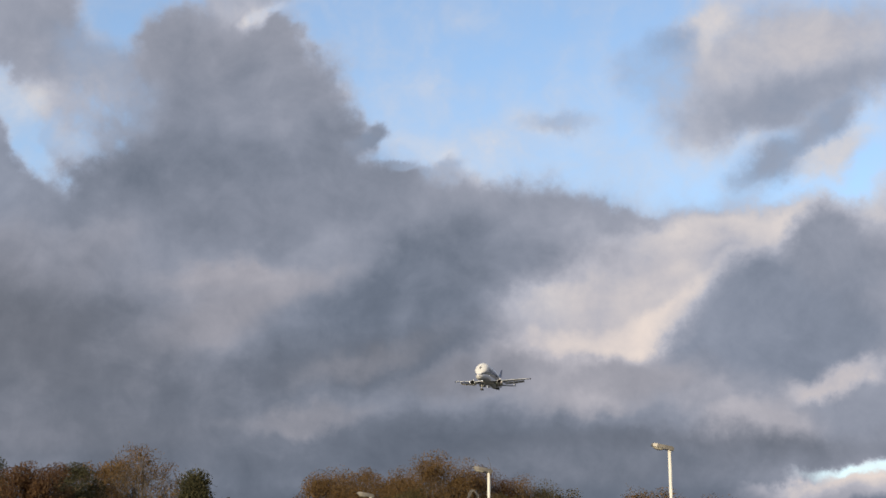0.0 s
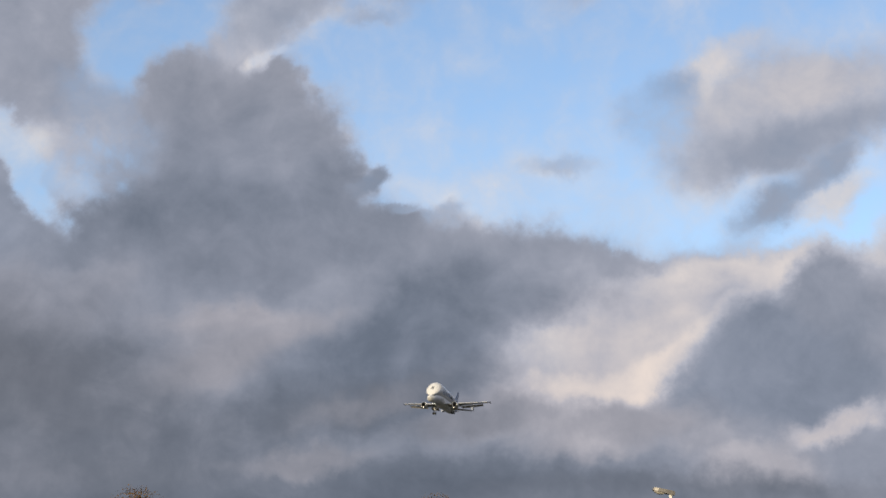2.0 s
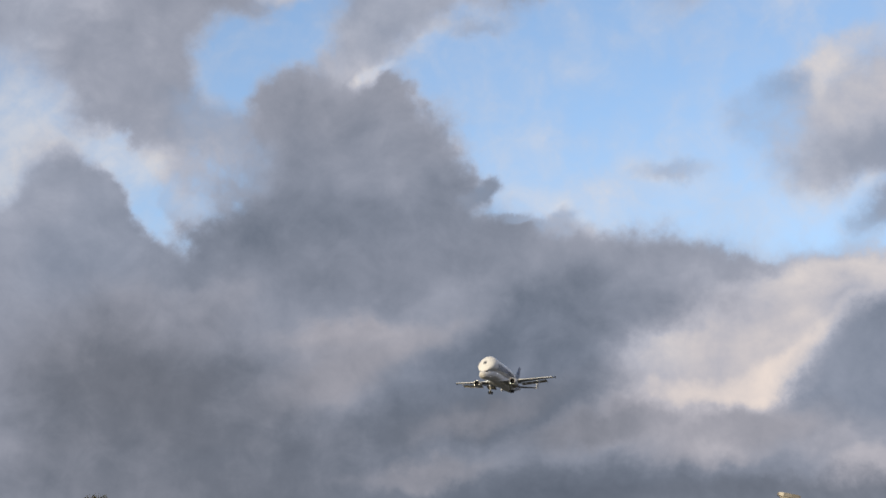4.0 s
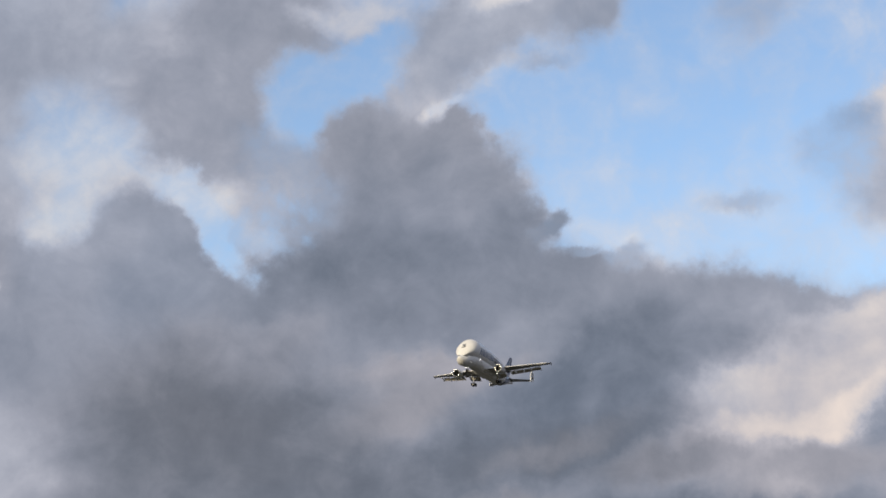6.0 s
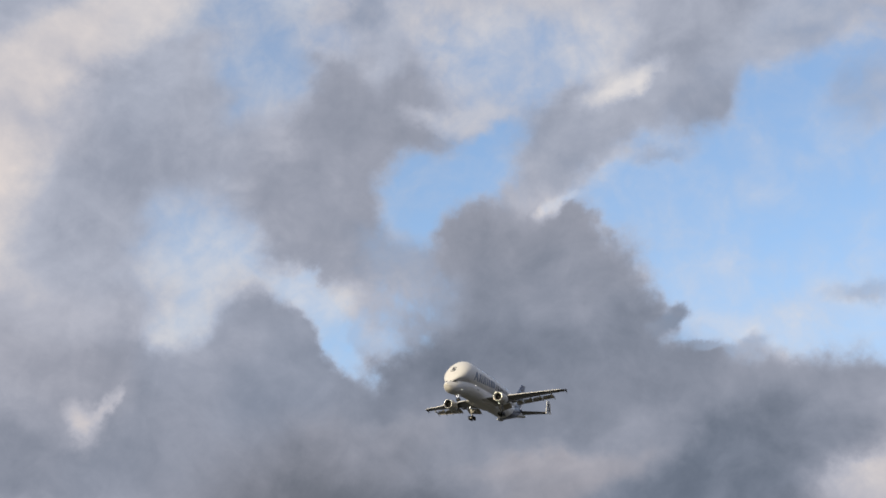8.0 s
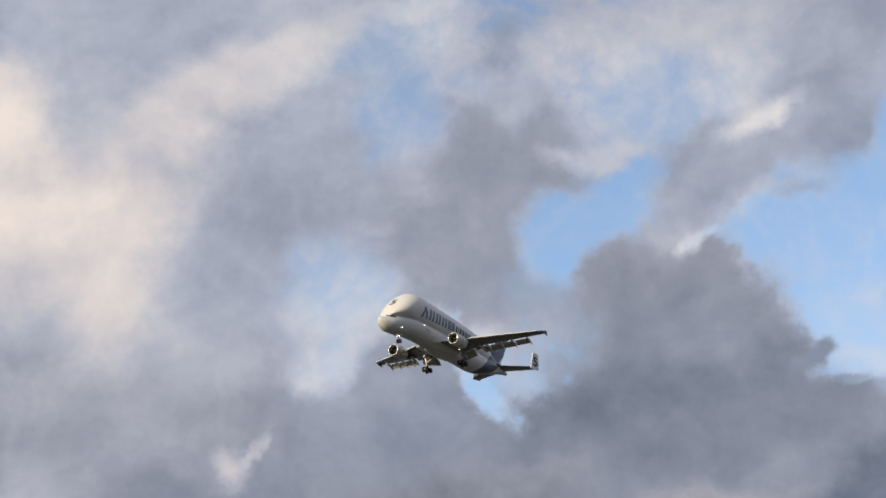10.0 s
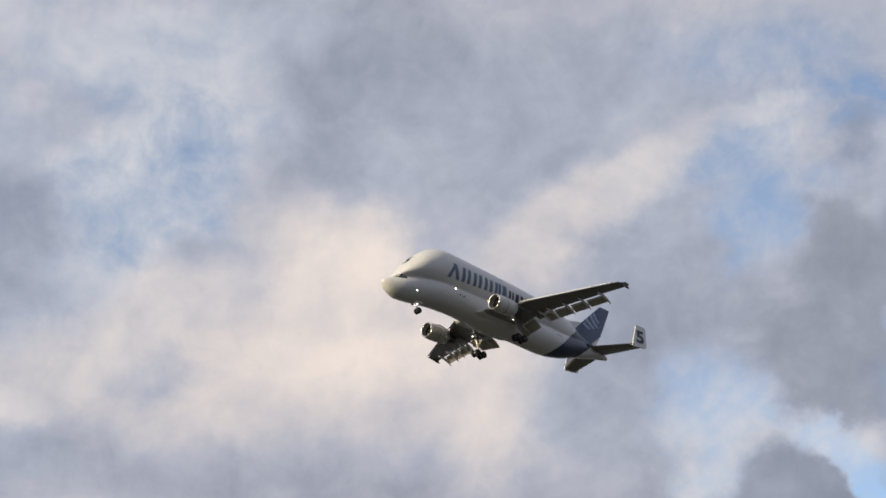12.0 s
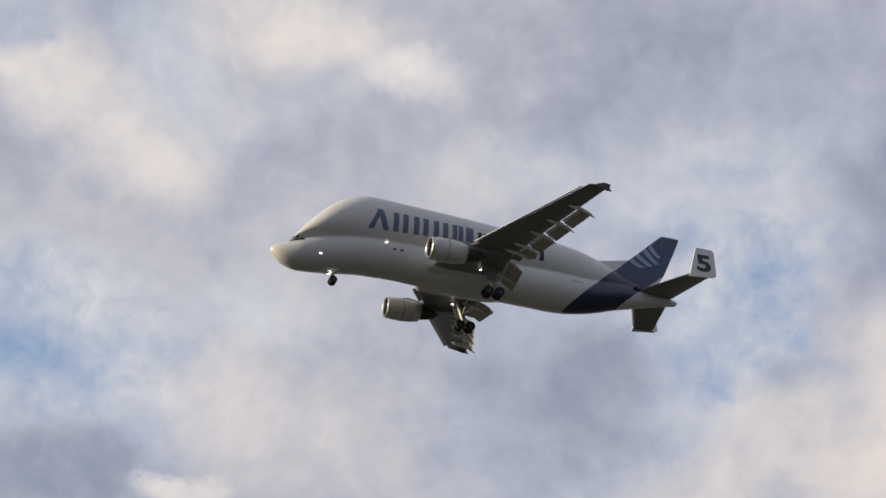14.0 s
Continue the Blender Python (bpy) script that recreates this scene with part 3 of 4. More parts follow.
# ---- mesh helpers ----
def part(name, bm, mat, parent=None, label=""):
    me = bpy.data.meshes.new(name)
    bm.normal_update()
    bm.to_mesh(me)
    bm.free()
    me.materials.append(mat)
    ob = new(name, me)
    ob.parent = parent
    if label:
        ob["label"] = label
    return ob


def mesh_part(name, verts, faces, mat, parent=None, label="", smooth=False):
    me = bpy.data.meshes.new(name)
    me.from_pydata(verts, [], faces)
    me.materials.append(mat)
    if smooth:
        me.polygons.foreach_set("use_smooth", [True] * len(me.polygons))
    me.update()
    ob = new(name, me)
    ob.parent = parent
    if label:
        ob["label"] = label
    return ob


def rings(sections, caps=True):
    """Verts and faces of a skin over closed sections of equal length."""
    n = len(sections[0])
    verts = [tuple(p) for s in sections for p in s]
    faces = []
    for i in range(len(sections) - 1):
        for j in range(n):
            a, b = i * n + j, i * n + (j + 1) % n
            faces.append((a, b, b + n, a + n))
    if caps:
        faces.append(tuple(reversed(range(n))))
        faces.append(tuple((len(sections) - 1) * n + j for j in range(n)))
    return verts, faces


def facing_out(ob):
    bm = bmesh.new()
    bm.from_mesh(ob.data)
    bmesh.ops.recalc_face_normals(bm, faces=bm.faces)
    bm.to_mesh(ob.data)
    bm.free()
    return ob


def tube(name, points, radii, mat, parent=None, label="", sides=10, smooth=True):
    """A round bar through points, with a radius at each."""
    pts = [Vector(p) for p in points]
    secs = []
    for i, p in enumerate(pts):
        d = (pts[min(i + 1, len(pts) - 1)] - pts[max(i - 1, 0)]).normalized()
        u = d.orthogonal().normalized() if i == 0 else (u - d * u.dot(d)).normalized()
        v = d.cross(u)
        secs.append([p + (u * math.cos(k * math.tau / sides) + v * math.sin(k * math.tau / sides)) * radii[i] for k in range(sides)])
    return facing_out(mesh_part(name, *rings(secs), mat, parent, label, smooth))


def turned(name, profile, centre, mat, parent=None, label="", sides=40, axis="x"):
    """A body of revolution round an axis through centre; profile: (along, radius) pairs, closed or ending on the axis."""
    secs = []
    for a, r in profile:
        ring = []
        for k in range(sides):
            c, s = math.cos(k * math.tau / sides) * r, math.sin(k * math.tau / sides) * r
            off = (a, c, s) if axis == "x" else ((c, a, s) if axis == "y" else (c, s, a))
            ring.append((centre[0] + off[0], centre[1] + off[1], centre[2] + off[2]))
        secs.append(ring)
    closed = profile[0] == profile[-1]
    return facing_out(mesh_part(name, *rings(secs, not closed), mat, parent, label, True))


def box(name, size, at, mat, parent=None, label="", bevel=0.02):
    bm = bmesh.new()
    bmesh.ops.create_cube(bm, size=1.0, matrix=at @ Matrix.Diagonal((*size, 1)))
    if bevel:
        bmesh.ops.bevel(bm, geom=bm.edges[:], offset=bevel, segments=2, affect="EDGES")
    return part(name, bm, mat, parent, label)


def between(x, table):
    """Smooth value at x of a table of (x, value) rows."""
    if x <= table[0][0]:
        return table[0][1]
    for i in range(len(table) - 1):
        x0, y0 = table[i]
        x1, y1 = table[i + 1]
        if x <= x1:
            ym, yp = table[max(i - 1, 0)], table[min(i + 2, len(table) - 1)]
            m0 = (y1 - ym[1]) / (x1 - ym[0])
            m1 = (yp[1] - y0) / (yp[0] - x0)
            h, s = x1 - x0, (x - x0) / (x1 - x0)
            return ((2 * s**3 - 3 * s * s + 1) * y0 + (s**3 - 2 * s * s + s) * h * m0 + (3 * s * s - 2 * s**3) * y1 + (s**3 - s * s) * h * m1)
    return table[-1][1]


# ---- ground ----
def ground_sheet():
    bm = bmesh.new()
    bmesh.ops.create_circle(bm, cap_ends=True, radius=4200, segments=64)
    tagged(part("ground", bm, GRASS), "flat grassy open ground reaching the horizon", "ground", kind="structure")


ground_sheet()

# ---- the aeroplane ----
# Hull tables against metres aft of the nose tip. Heights are above the lower hull's reference line.
LOW_MID = [(0, -0.76), (1.2, -1.02), (2.7, -0.96), (3.6, -0.78), (6.4, -0.10), (9, 0.45), (11.3, 0.80), (15.7, 1.0), (18, 0.88), (25, 0.74), (33, 0.50), (38.2, 0.28), (42, 0.52), (45.5, 1.10), (47, 1.22), (50, 1.45), (53, 1.55), (54.3, 1.57)]
LOW_TALL = [(0, 0.02), (0.12, 0.28), (0.5, 0.64), (1.3, 1.14), (2.7, 1.70), (3.6, 1.98), (6.4, 2.42), (11.3, 2.70), (15.7, 2.80), (33, 2.82), (38.2, 2.66), (42, 2.28), (45.5, 1.82), (47, 1.60), (50, 1.05), (53, 0.55), (54.1, 0.30), (54.3, 0.05)]
LOW_WIDE = [(0, 0.02), (0.12, 0.32), (0.5, 0.74), (1.3, 1.26), (2.7, 1.86), (3.6, 2.14), (6.4, 2.55), (11.3, 2.80), (15.7, 2.82), (36, 2.82), (38.2, 2.65), (42, 2.25), (45.5, 1.80), (47, 1.55), (50, 1.05), (53, 0.55), (54.1, 0.30), (54.3, 0.05)]
ROOF = [(1.9, -0.2), (2.5, 0.90), (4.0, 3.0), (5.05, 4.25), (6.15, 5.42), (7.35, 6.50), (9.15, 7.66), (10.6, 8.18), (12.0, 8.36), (14.3, 8.28), (20.3, 7.95), (27, 7.52), (31, 7.22), (36.4, 6.85), (39.6, 6.45), (42.7, 5.60), (46, 4.15), (50, 2.75), (53, 1.95), (54.3, 1.4)]
ROOF_WIDE = [(1.9, 0.3), (2.5, 1.3), (4.0, 2.35), (5.1, 2.95), (6.2, 3.40), (7.4, 3.66), (9.15, 3.83), (11.2, 3.88), (27, 3.80), (31, 3.65), (36, 3.25), (40, 2.65), (43, 2.1), (46, 1.4), (50, 0.85), (53, 0.4), (54.3, 0.05)]
ROOF_FOOT = 0.4


def hull_section(xa, angle):
    """Where the hull's skin lies (side, height) on a ray at an angle from straight down, at xa metres aft."""
    zl, bl, al = between(xa, LOW_MID), between(xa, LOW_TALL), between(xa, LOW_WIDE)
    oz = zl + 0.35 * bl
    dy, dz = math.sin(angle), -math.cos(angle)

    def exit_of(zc, a, b):
        p = oz - zc
        qa, qb, qc = (dy / a) ** 2 + (dz / b) ** 2, p * dz / b**2, (p / b) ** 2 - 1
        disc = qb * qb - qa * qc
        return (-qb + math.sqrt(disc)) / qa if disc > 0 else 0.0
    r1, r2 = exit_of(zl, al, bl), 0.0
    if 2.0 < xa < 54.0:
        top, a = between(xa, ROOF), between(xa, ROOF_WIDE)
        foot = min(ROOF_FOOT, top - 0.4) if xa < 40 else min(ROOF_FOOT + 0.1 * (xa - 40), top - 0.4)
        r2 = max(exit_of((top + foot) / 2, a, (top - foot) / 2), 0.0)
    k = 0.10
    r = max(r1, r2) + k * math.exp(-abs(r1 - r2) / k) * 0.5 * (r2 > 0.01) * min(1, r1)
    return dy * r, oz + dz * r


def hull_side(xa, z):
    """Half width of the hull at xa metres aft and height z."""
    lo, hi = 0.02, math.pi - 0.02
    for _ in range(40):
        mid = (lo + hi) / 2
        if hull_section(xa, mid)[1] < z:
            lo = mid
        else:
            hi = mid
    return hull_section(xa, lo)[0]


def hull_front(y, z):
    """Metres aft of the nose at which the roof dome stands at side y and height z."""
    lo, hi = 2.5, 12.0
    for _ in range(40):
        mid = (lo + hi) / 2
        ztop = between(mid, ROOF)
        if z < ztop - 0.02 and abs(y) < hull_side(mid, z):
            hi = mid
        else:
            lo = mid
    return hi


def wing_section(le, te, y, z, thick, twist=0.0, n=12, camber=0.015):
    """A closed wing outline in local space, nose first over the top and back along the bottom."""
    c = te - le
    pts = []
    for k in range(2 * n):
        top = k <= n
        s = 0.5 - 0.5 * math.cos(math.pi * (k if top else 2 * n - k) / n)
        th = 5 * thick * (0.2969 * math.sqrt(s) - 0.126 * s - 0.3516 * s * s + 0.2843 * s**3 - 0.1036 * s**4)
        cam_z = 4 * camber * s * (1 - s)
        zz = (cam_z + th if top else cam_z - th) * c
        xx = s * c
        ca, sa = math.cos(radians(twist)), math.sin(radians(twist))
        pts.append((-(le + xx * ca + zz * sa), y, z - xx * sa + zz * ca))
    return pts


def skin(name, sections, mat, parent, label=""):
    return facing_out(mesh_part(name, *rings(sections), mat, parent, label, True))


def smooth_edges(ob, degrees=35):
    ob.data.set_sharp_from_angle(angle=radians(degrees))
    return ob


WING_LE = [(0, 18.2), (2.8, 19.2), (22.35, 31.2)]
WING_TE = [(0, 28.6), (2.8, 28.3), (7.9, 28.0), (22.35, 33.75)]
WING_Z = [(0, -1.1), (2.8, -0.92), (8, -0.25), (22.35, 1.78)]


def line(x, table):
    for (x0, y0), (x1, y1) in zip(table, table[1:]):
        if x <= x1:
            return y0 + (y1 - y0) * (x - x0) / (x1 - x0)
    return table[-1][1]


def wing(plane, s):
    """One wing with slats, flaps, flap track fairings and tip fence. s: 1 port, -1 starboard."""
    ys = [3.3, 5.5, 7.9, 11, 14, 17, 20, 22.0, 22.35]
    root = []
    for y in (0.5, 2.0, 2.8, 3.3):
        le, te, z = line(y, WING_LE), line(y, WING_TE), line(y, WING_Z)
        root.append(wing_section(le - 0.02, te - 0.03, s * y, z, 0.094 + 0.002 * y, 2.5 - 0.2 * y, camber=0.02))
    smooth_edges(skin("wing_root_fairing", root, HULL, plane, "white fairing where the wing meets the hull"), 40)
    secs = []
    for y in ys:
        le, te, z = line(y, WING_LE), line(y, WING_TE), line(y, WING_Z)
        secs.append(wing_section(le, te - 0.05, s * y, z, 0.092 + 0.002 * min(y, 8) - 0.0012 * max(y - 8, 0), 2.5 - 0.2 * y, camber=0.02))
    w = smooth_edges(skin("wing", secs, GREY_PAINT, plane, "grey swept wing with flaps and slats lowered"), 40)
    for a, b in ((3.6, 7.0), (8.9, 15.2), (15.3, 21.6)):
        ss = []
        for y in (a, (a + b) / 2, b):
            le, z = line(y, WING_LE), line(y, WING_Z)
            ch = 1.15 - 0.02 * y
            ss.append(wing_section(le - 0.50, le - 0.50 + ch, s * y, z - 0.10, 0.16, -24.0, 8, 0.09))
        smooth_edges(skin("slat", ss, SUNLIT_PALE, w, "bare metal leading edge slat"), 45)
    # flap panels, lowered and drawn back
    panels = ((3.0, 6.95, 2.15, 33), (9.1, 10.2, 1.70, 30), (10.6, 12.8, 1.65, 30), (13.2, 15.4, 1.55, 30), (15.8, 18.5, 1.42, 30))
    for a, b, ch, ang in panels:
        ss = []
        for y in (a, b):
            te, z = line(y, WING_TE), line(y, WING_Z)
            ss.append(wing_section(te - 0.05, te - 0.30 + ch - 0.02 * (y - a), s * y, z - 0.56, 0.13, ang + 2, 8, 0.03))
        smooth_edges(skin("flap", ss, FLAP_PAINT, w, "pale lowered flap panel"), 45)
        ss = []
        for y in (a + 0.05, b - 0.05):
            te, z = line(y, WING_TE), line(y, WING_Z)
            ss.append(wing_section(te - 0.42, te + 0.06, s * y, z - 0.38, 0.18, 22, 6, 0.03))
        smooth_edges(skin("flap_vane", ss, SUNLIT_PALE, w, "narrow bright vane ahead of the flap"), 45)
    for y in (4.3, 9.0, 10.4, 13.0, 15.6, 18.75):
        te, z = line(y, WING_TE), line(y, WING_Z)
        pts = [(-(te - 2.1), s * y, z - 0.42), (-(te - 1.5), s * y, z - 0.56), (-(te - 0.5), s * y, z - 0.62), (-(te + 0.55), s * y, z - 1.04), (-(te + 1.3), s * y, z - 1.54)]
        tube("flap_fairing", pts, (0.03, 0.17, 0.22, 0.20, 0.02), SUNLIT_PALE, w, "slim pale flap track fairing", 8)
    # tip fence
    le, te, z = 31.3, 33.85, 1.80
    fence = [[(-(le + 0.25), s * 22.34, z), (-(le + 1.9), s * 22.30, z + 0.62), (-(te + 0.18), s * 22.30, z + 0.52), (-(te - 0.05), s * 22.34, z), (-(te + 0.22), s * 22.30, z - 0.42), (-(le + 1.9), s * 22.30, z - 0.38)]]
    fence.append([(p[0], p[1] + s * 0.07, p[2]) for p in fence[0]])
    facing_out(mesh_part("tip_fence", *rings(fence), DARK_METAL, w, "dark wing tip fence"))
    ay0, ay1 = 7.15, 8.85
    ss = [wing_section(line(y, WING_TE) - 0.15, line(y, WING_TE) + 1.0, s * y, line(y, WING_Z) - 0.12, 0.10, 12, 8, 0.02) for y in (ay0, ay1)]
    smooth_edges(skin("inner_aileron", ss, GREY_PAINT, w), 45)
    return w


def engine(plane, s):
    cx, cy, cz = -17.2, s * 7.94, -1.53
    eng = turned("engine", [(-0.02, 1.16), (-0.75, 1.10), (-2.0, 1.20), (-2.0, 1.34), (-4.4, 1.08), (-4.42, 1.16), (-3.4, 1.36), (-2.2, 1.44), (-1.0, 1.42), (-0.25, 1.33), (-0.02, 1.24), (-0.02, 1.16)][::1], (cx, cy, cz), COWL_PAINT, plane, "pale turbofan nacelle slung under the wing")
    turned("inlet_lip", [(-0.32, 1.350), (-0.10, 1.345), (0.03, 1.295), (0.07, 1.22), (0.02, 1.14), (-0.14, 1.085), (-0.40, 1.075), (-0.32, 1.350)], (cx, cy, cz), LIP_METAL, eng, "polished bare metal inlet lip")
    turned("cowl_joint", [(-2.02, 1.446), (-2.02, 1.452), (-2.08, 1.452), (-2.08, 1.444)], (cx, cy, cz), DARK_METAL, eng)
    turned("fan_disc", [(-1.02, 1.13), (-1.02, 0.02), (-1.10, 0.02), (-1.10, 1.13)], (cx, cy, cz), FAN_METAL, eng, "dark fan face")
    bm_v, bm_f = [], []
    for k in range(26):
        a = k * math.tau / 26
        i = len(bm_v)
        for r, d, x in ((0.36, -0.06, -0.86), (0.36, 0.10, -0.98), (1.10, 0.14, -1.0), (1.10, -0.06, -0.80)):
            bm_v.append((cx + x, cy + r * math.cos(a) - d * math.sin(a), cz + r * math.sin(a) + d * math.cos(a)))
        bm_f.append((i, i + 1, i + 2, i + 3))
    mesh_part("fan_blades", bm_v, bm_f, FAN_METAL, eng)
    turned("spinner", [(-0.35, 0.01), (-0.5, 0.14), (-0.75, 0.28), (-1.0, 0.38), (-1.0, 0.02)], (cx, cy, cz), DARK_METAL, eng, sides=24)
    turned("core_nozzle", [(-3.9, 0.95), (-4.6, 0.92), (-5.8, 0.70), (-6.5, 0.56), (-6.5, 0.46), (-5.6, 0.45), (-3.9, 0.45), (-3.9, 0.95)], (cx, cy, cz), DARK_METAL, eng, "dark core exhaust nozzle")
    turned("exhaust_plug", [(-5.8, 0.34), (-6.4, 0.30), (-7.15, 0.03)], (cx, cy, cz), DARK_METAL, eng, sides=20)
    z0 = line(7.94, WING_Z)
    secs = []
    for xa, lo, hi, t in ((18.6, cz + 1.30, cz + 1.46, 0.10), (20.2, cz + 1.05, cz + 1.75, 0.22), (22.3, cz + 0.7, z0 + 0.05, 0.26), (24.4, cz + 0.45, z0 - 0.1, 0.25), (26.2, cz + 0.8, z0 - 0.2, 0.14), (27.6, z0 - 0.45, z0 - 0.25, 0.03)):
        secs.append([(-xa, cy - t, lo), (-xa, cy + t, lo), (-xa, cy + t, hi), (-xa, cy - t, hi)])
    facing_out(mesh_part("pylon", *rings(secs), GREY_PAINT, eng, "dark grey engine pylon"))


def wheel(parent, at, radius, width, side):
    w = turned("wheel", [(-width / 2, radius * 0.55), (-width / 2, radius * 0.88), (-width * 0.36, radius * 0.98), (0, radius), (width * 0.36, radius * 0.98), (width / 2, radius * 0.88), (width / 2, radius * 0.55), (-width / 2, radius * 0.55)], at, TYRE, parent, "black tyred wheel", 24, "y")
    turned("hub", [(-width * 0.42, 0.02), (-width * 0.42, radius * 0.56), (width * 0.42, radius * 0.56), (width * 0.42, 0.02)], at, HUB, w, "grey hub", 16, "y")
    return w


def glow_lamp(parent, at, r=0.13):
    r *= 0.8
    turned("landing_lamp", [(0.06, 0.01), (0.05, r * 0.7), (0.0, r), (-0.10, r * 0.8), (-0.22, 0.02)], at, LAMP_GLOW, parent, "lit white lamp", 14)


def main_gear(plane, s):
    cx, cy, cz = -26.46, s * 4.75, -4.24
    leg = tube("main_gear", [(-25.5, s * 4.75, -0.8), (-26.2, s * 4.75, -2.9), (-26.4, s * 4.75, -3.7), (cx, cy, cz)], (0.20, 0.20, 0.15, 0.15), GEAR_PAINT, plane, "lowered main landing gear leg with four wheels")
    tube("bogie_beam", [(cx + 0.95, cy, cz + 0.05), (cx - 0.95, cy, cz - 0.05)], (0.15, 0.15), GEAR_PAINT, leg)
    for dx in (0.70, -0.70):
        tube("axle", [(cx + dx, cy - 0.62, cz), (cx + dx, cy + 0.62, cz)], (0.09, 0.09), GEAR_PAINT, leg)
        for dy in (0.46, -0.46):
            wheel(leg, (cx + dx, cy + dy, cz), 0.62, 0.42, s)
    tube("side_brace", [(-26.25, cy, -2.7), (-26.2, s * 2.6, -1.3)], (0.10, 0.10), GEAR_PAINT, leg, "slanting brace of the leg")
    tube("drag_brace", [(-26.25, cy, -2.6), (-27.6, s * 4.6, -0.9)], (0.09, 0.09), GEAR_PAINT, leg, "slanting brace of the leg")
    tube("torque_link", [(-26.55, cy, -2.9), (-27.05, cy, -3.4), (-26.65, cy, -3.95)], (0.05, 0.05, 0.05), GEAR_PAINT, leg)
    door = [[(-24.9, s * 5.15, -0.9), (-26.9, s * 5.15, -0.9), (-26.7, s * 5.2, -2.9), (-25.6, s * 5.2, -2.9)]]
    door.append([(p[0], p[1] + s * 0.06, p[2]) for p in door[0]])
    facing_out(mesh_part("gear_door", *rings(door), GREY_PAINT, leg, "grey gear leg door"))
    glow_lamp(plane, (-24.9, s * 4.75, -1.35), 0.09)


def nose_gear(plane):
    cz = -3.62
    leg = tube("nose_gear", [(-7.2, 0, -1.5), (-7.6, 0, -2.9), (-7.81, 0, cz)], (0.13, 0.12, 0.10), GEAR_PAINT, plane, "lowered nose landing gear with two wheels")
    tube("axle", [(-7.81, -0.4, cz), (-7.81, 0.4, cz)], (0.07, 0.07), GEAR_PAINT, leg)
    for dy in (0.32, -0.32):
        wheel(leg, (-7.81, dy, cz), 0.50, 0.30, 1)
        glow_lamp(leg, (-7.35, dy * 0.9, -2.62), 0.075)
    tube("drag_brace", [(-7.6, 0, -2.75), (-8.6, 0, -1.7)], (0.06, 0.06), GEAR_PAINT, leg)
    for s in (1, -1):
        d = [[(-6.7, s * 0.62, -2.25), (-8.4, s * 0.62, -2.1), (-8.2, s * 0.68, -2.50), (-7.0, s * 0.68, -2.58)]]
        d.append([(p[0], p[1] + s * 0.05, p[2]) for p in d[0]])
        facing_out(mesh_part("gear_door", *rings(d), HULL, leg, "white nose gear door"))


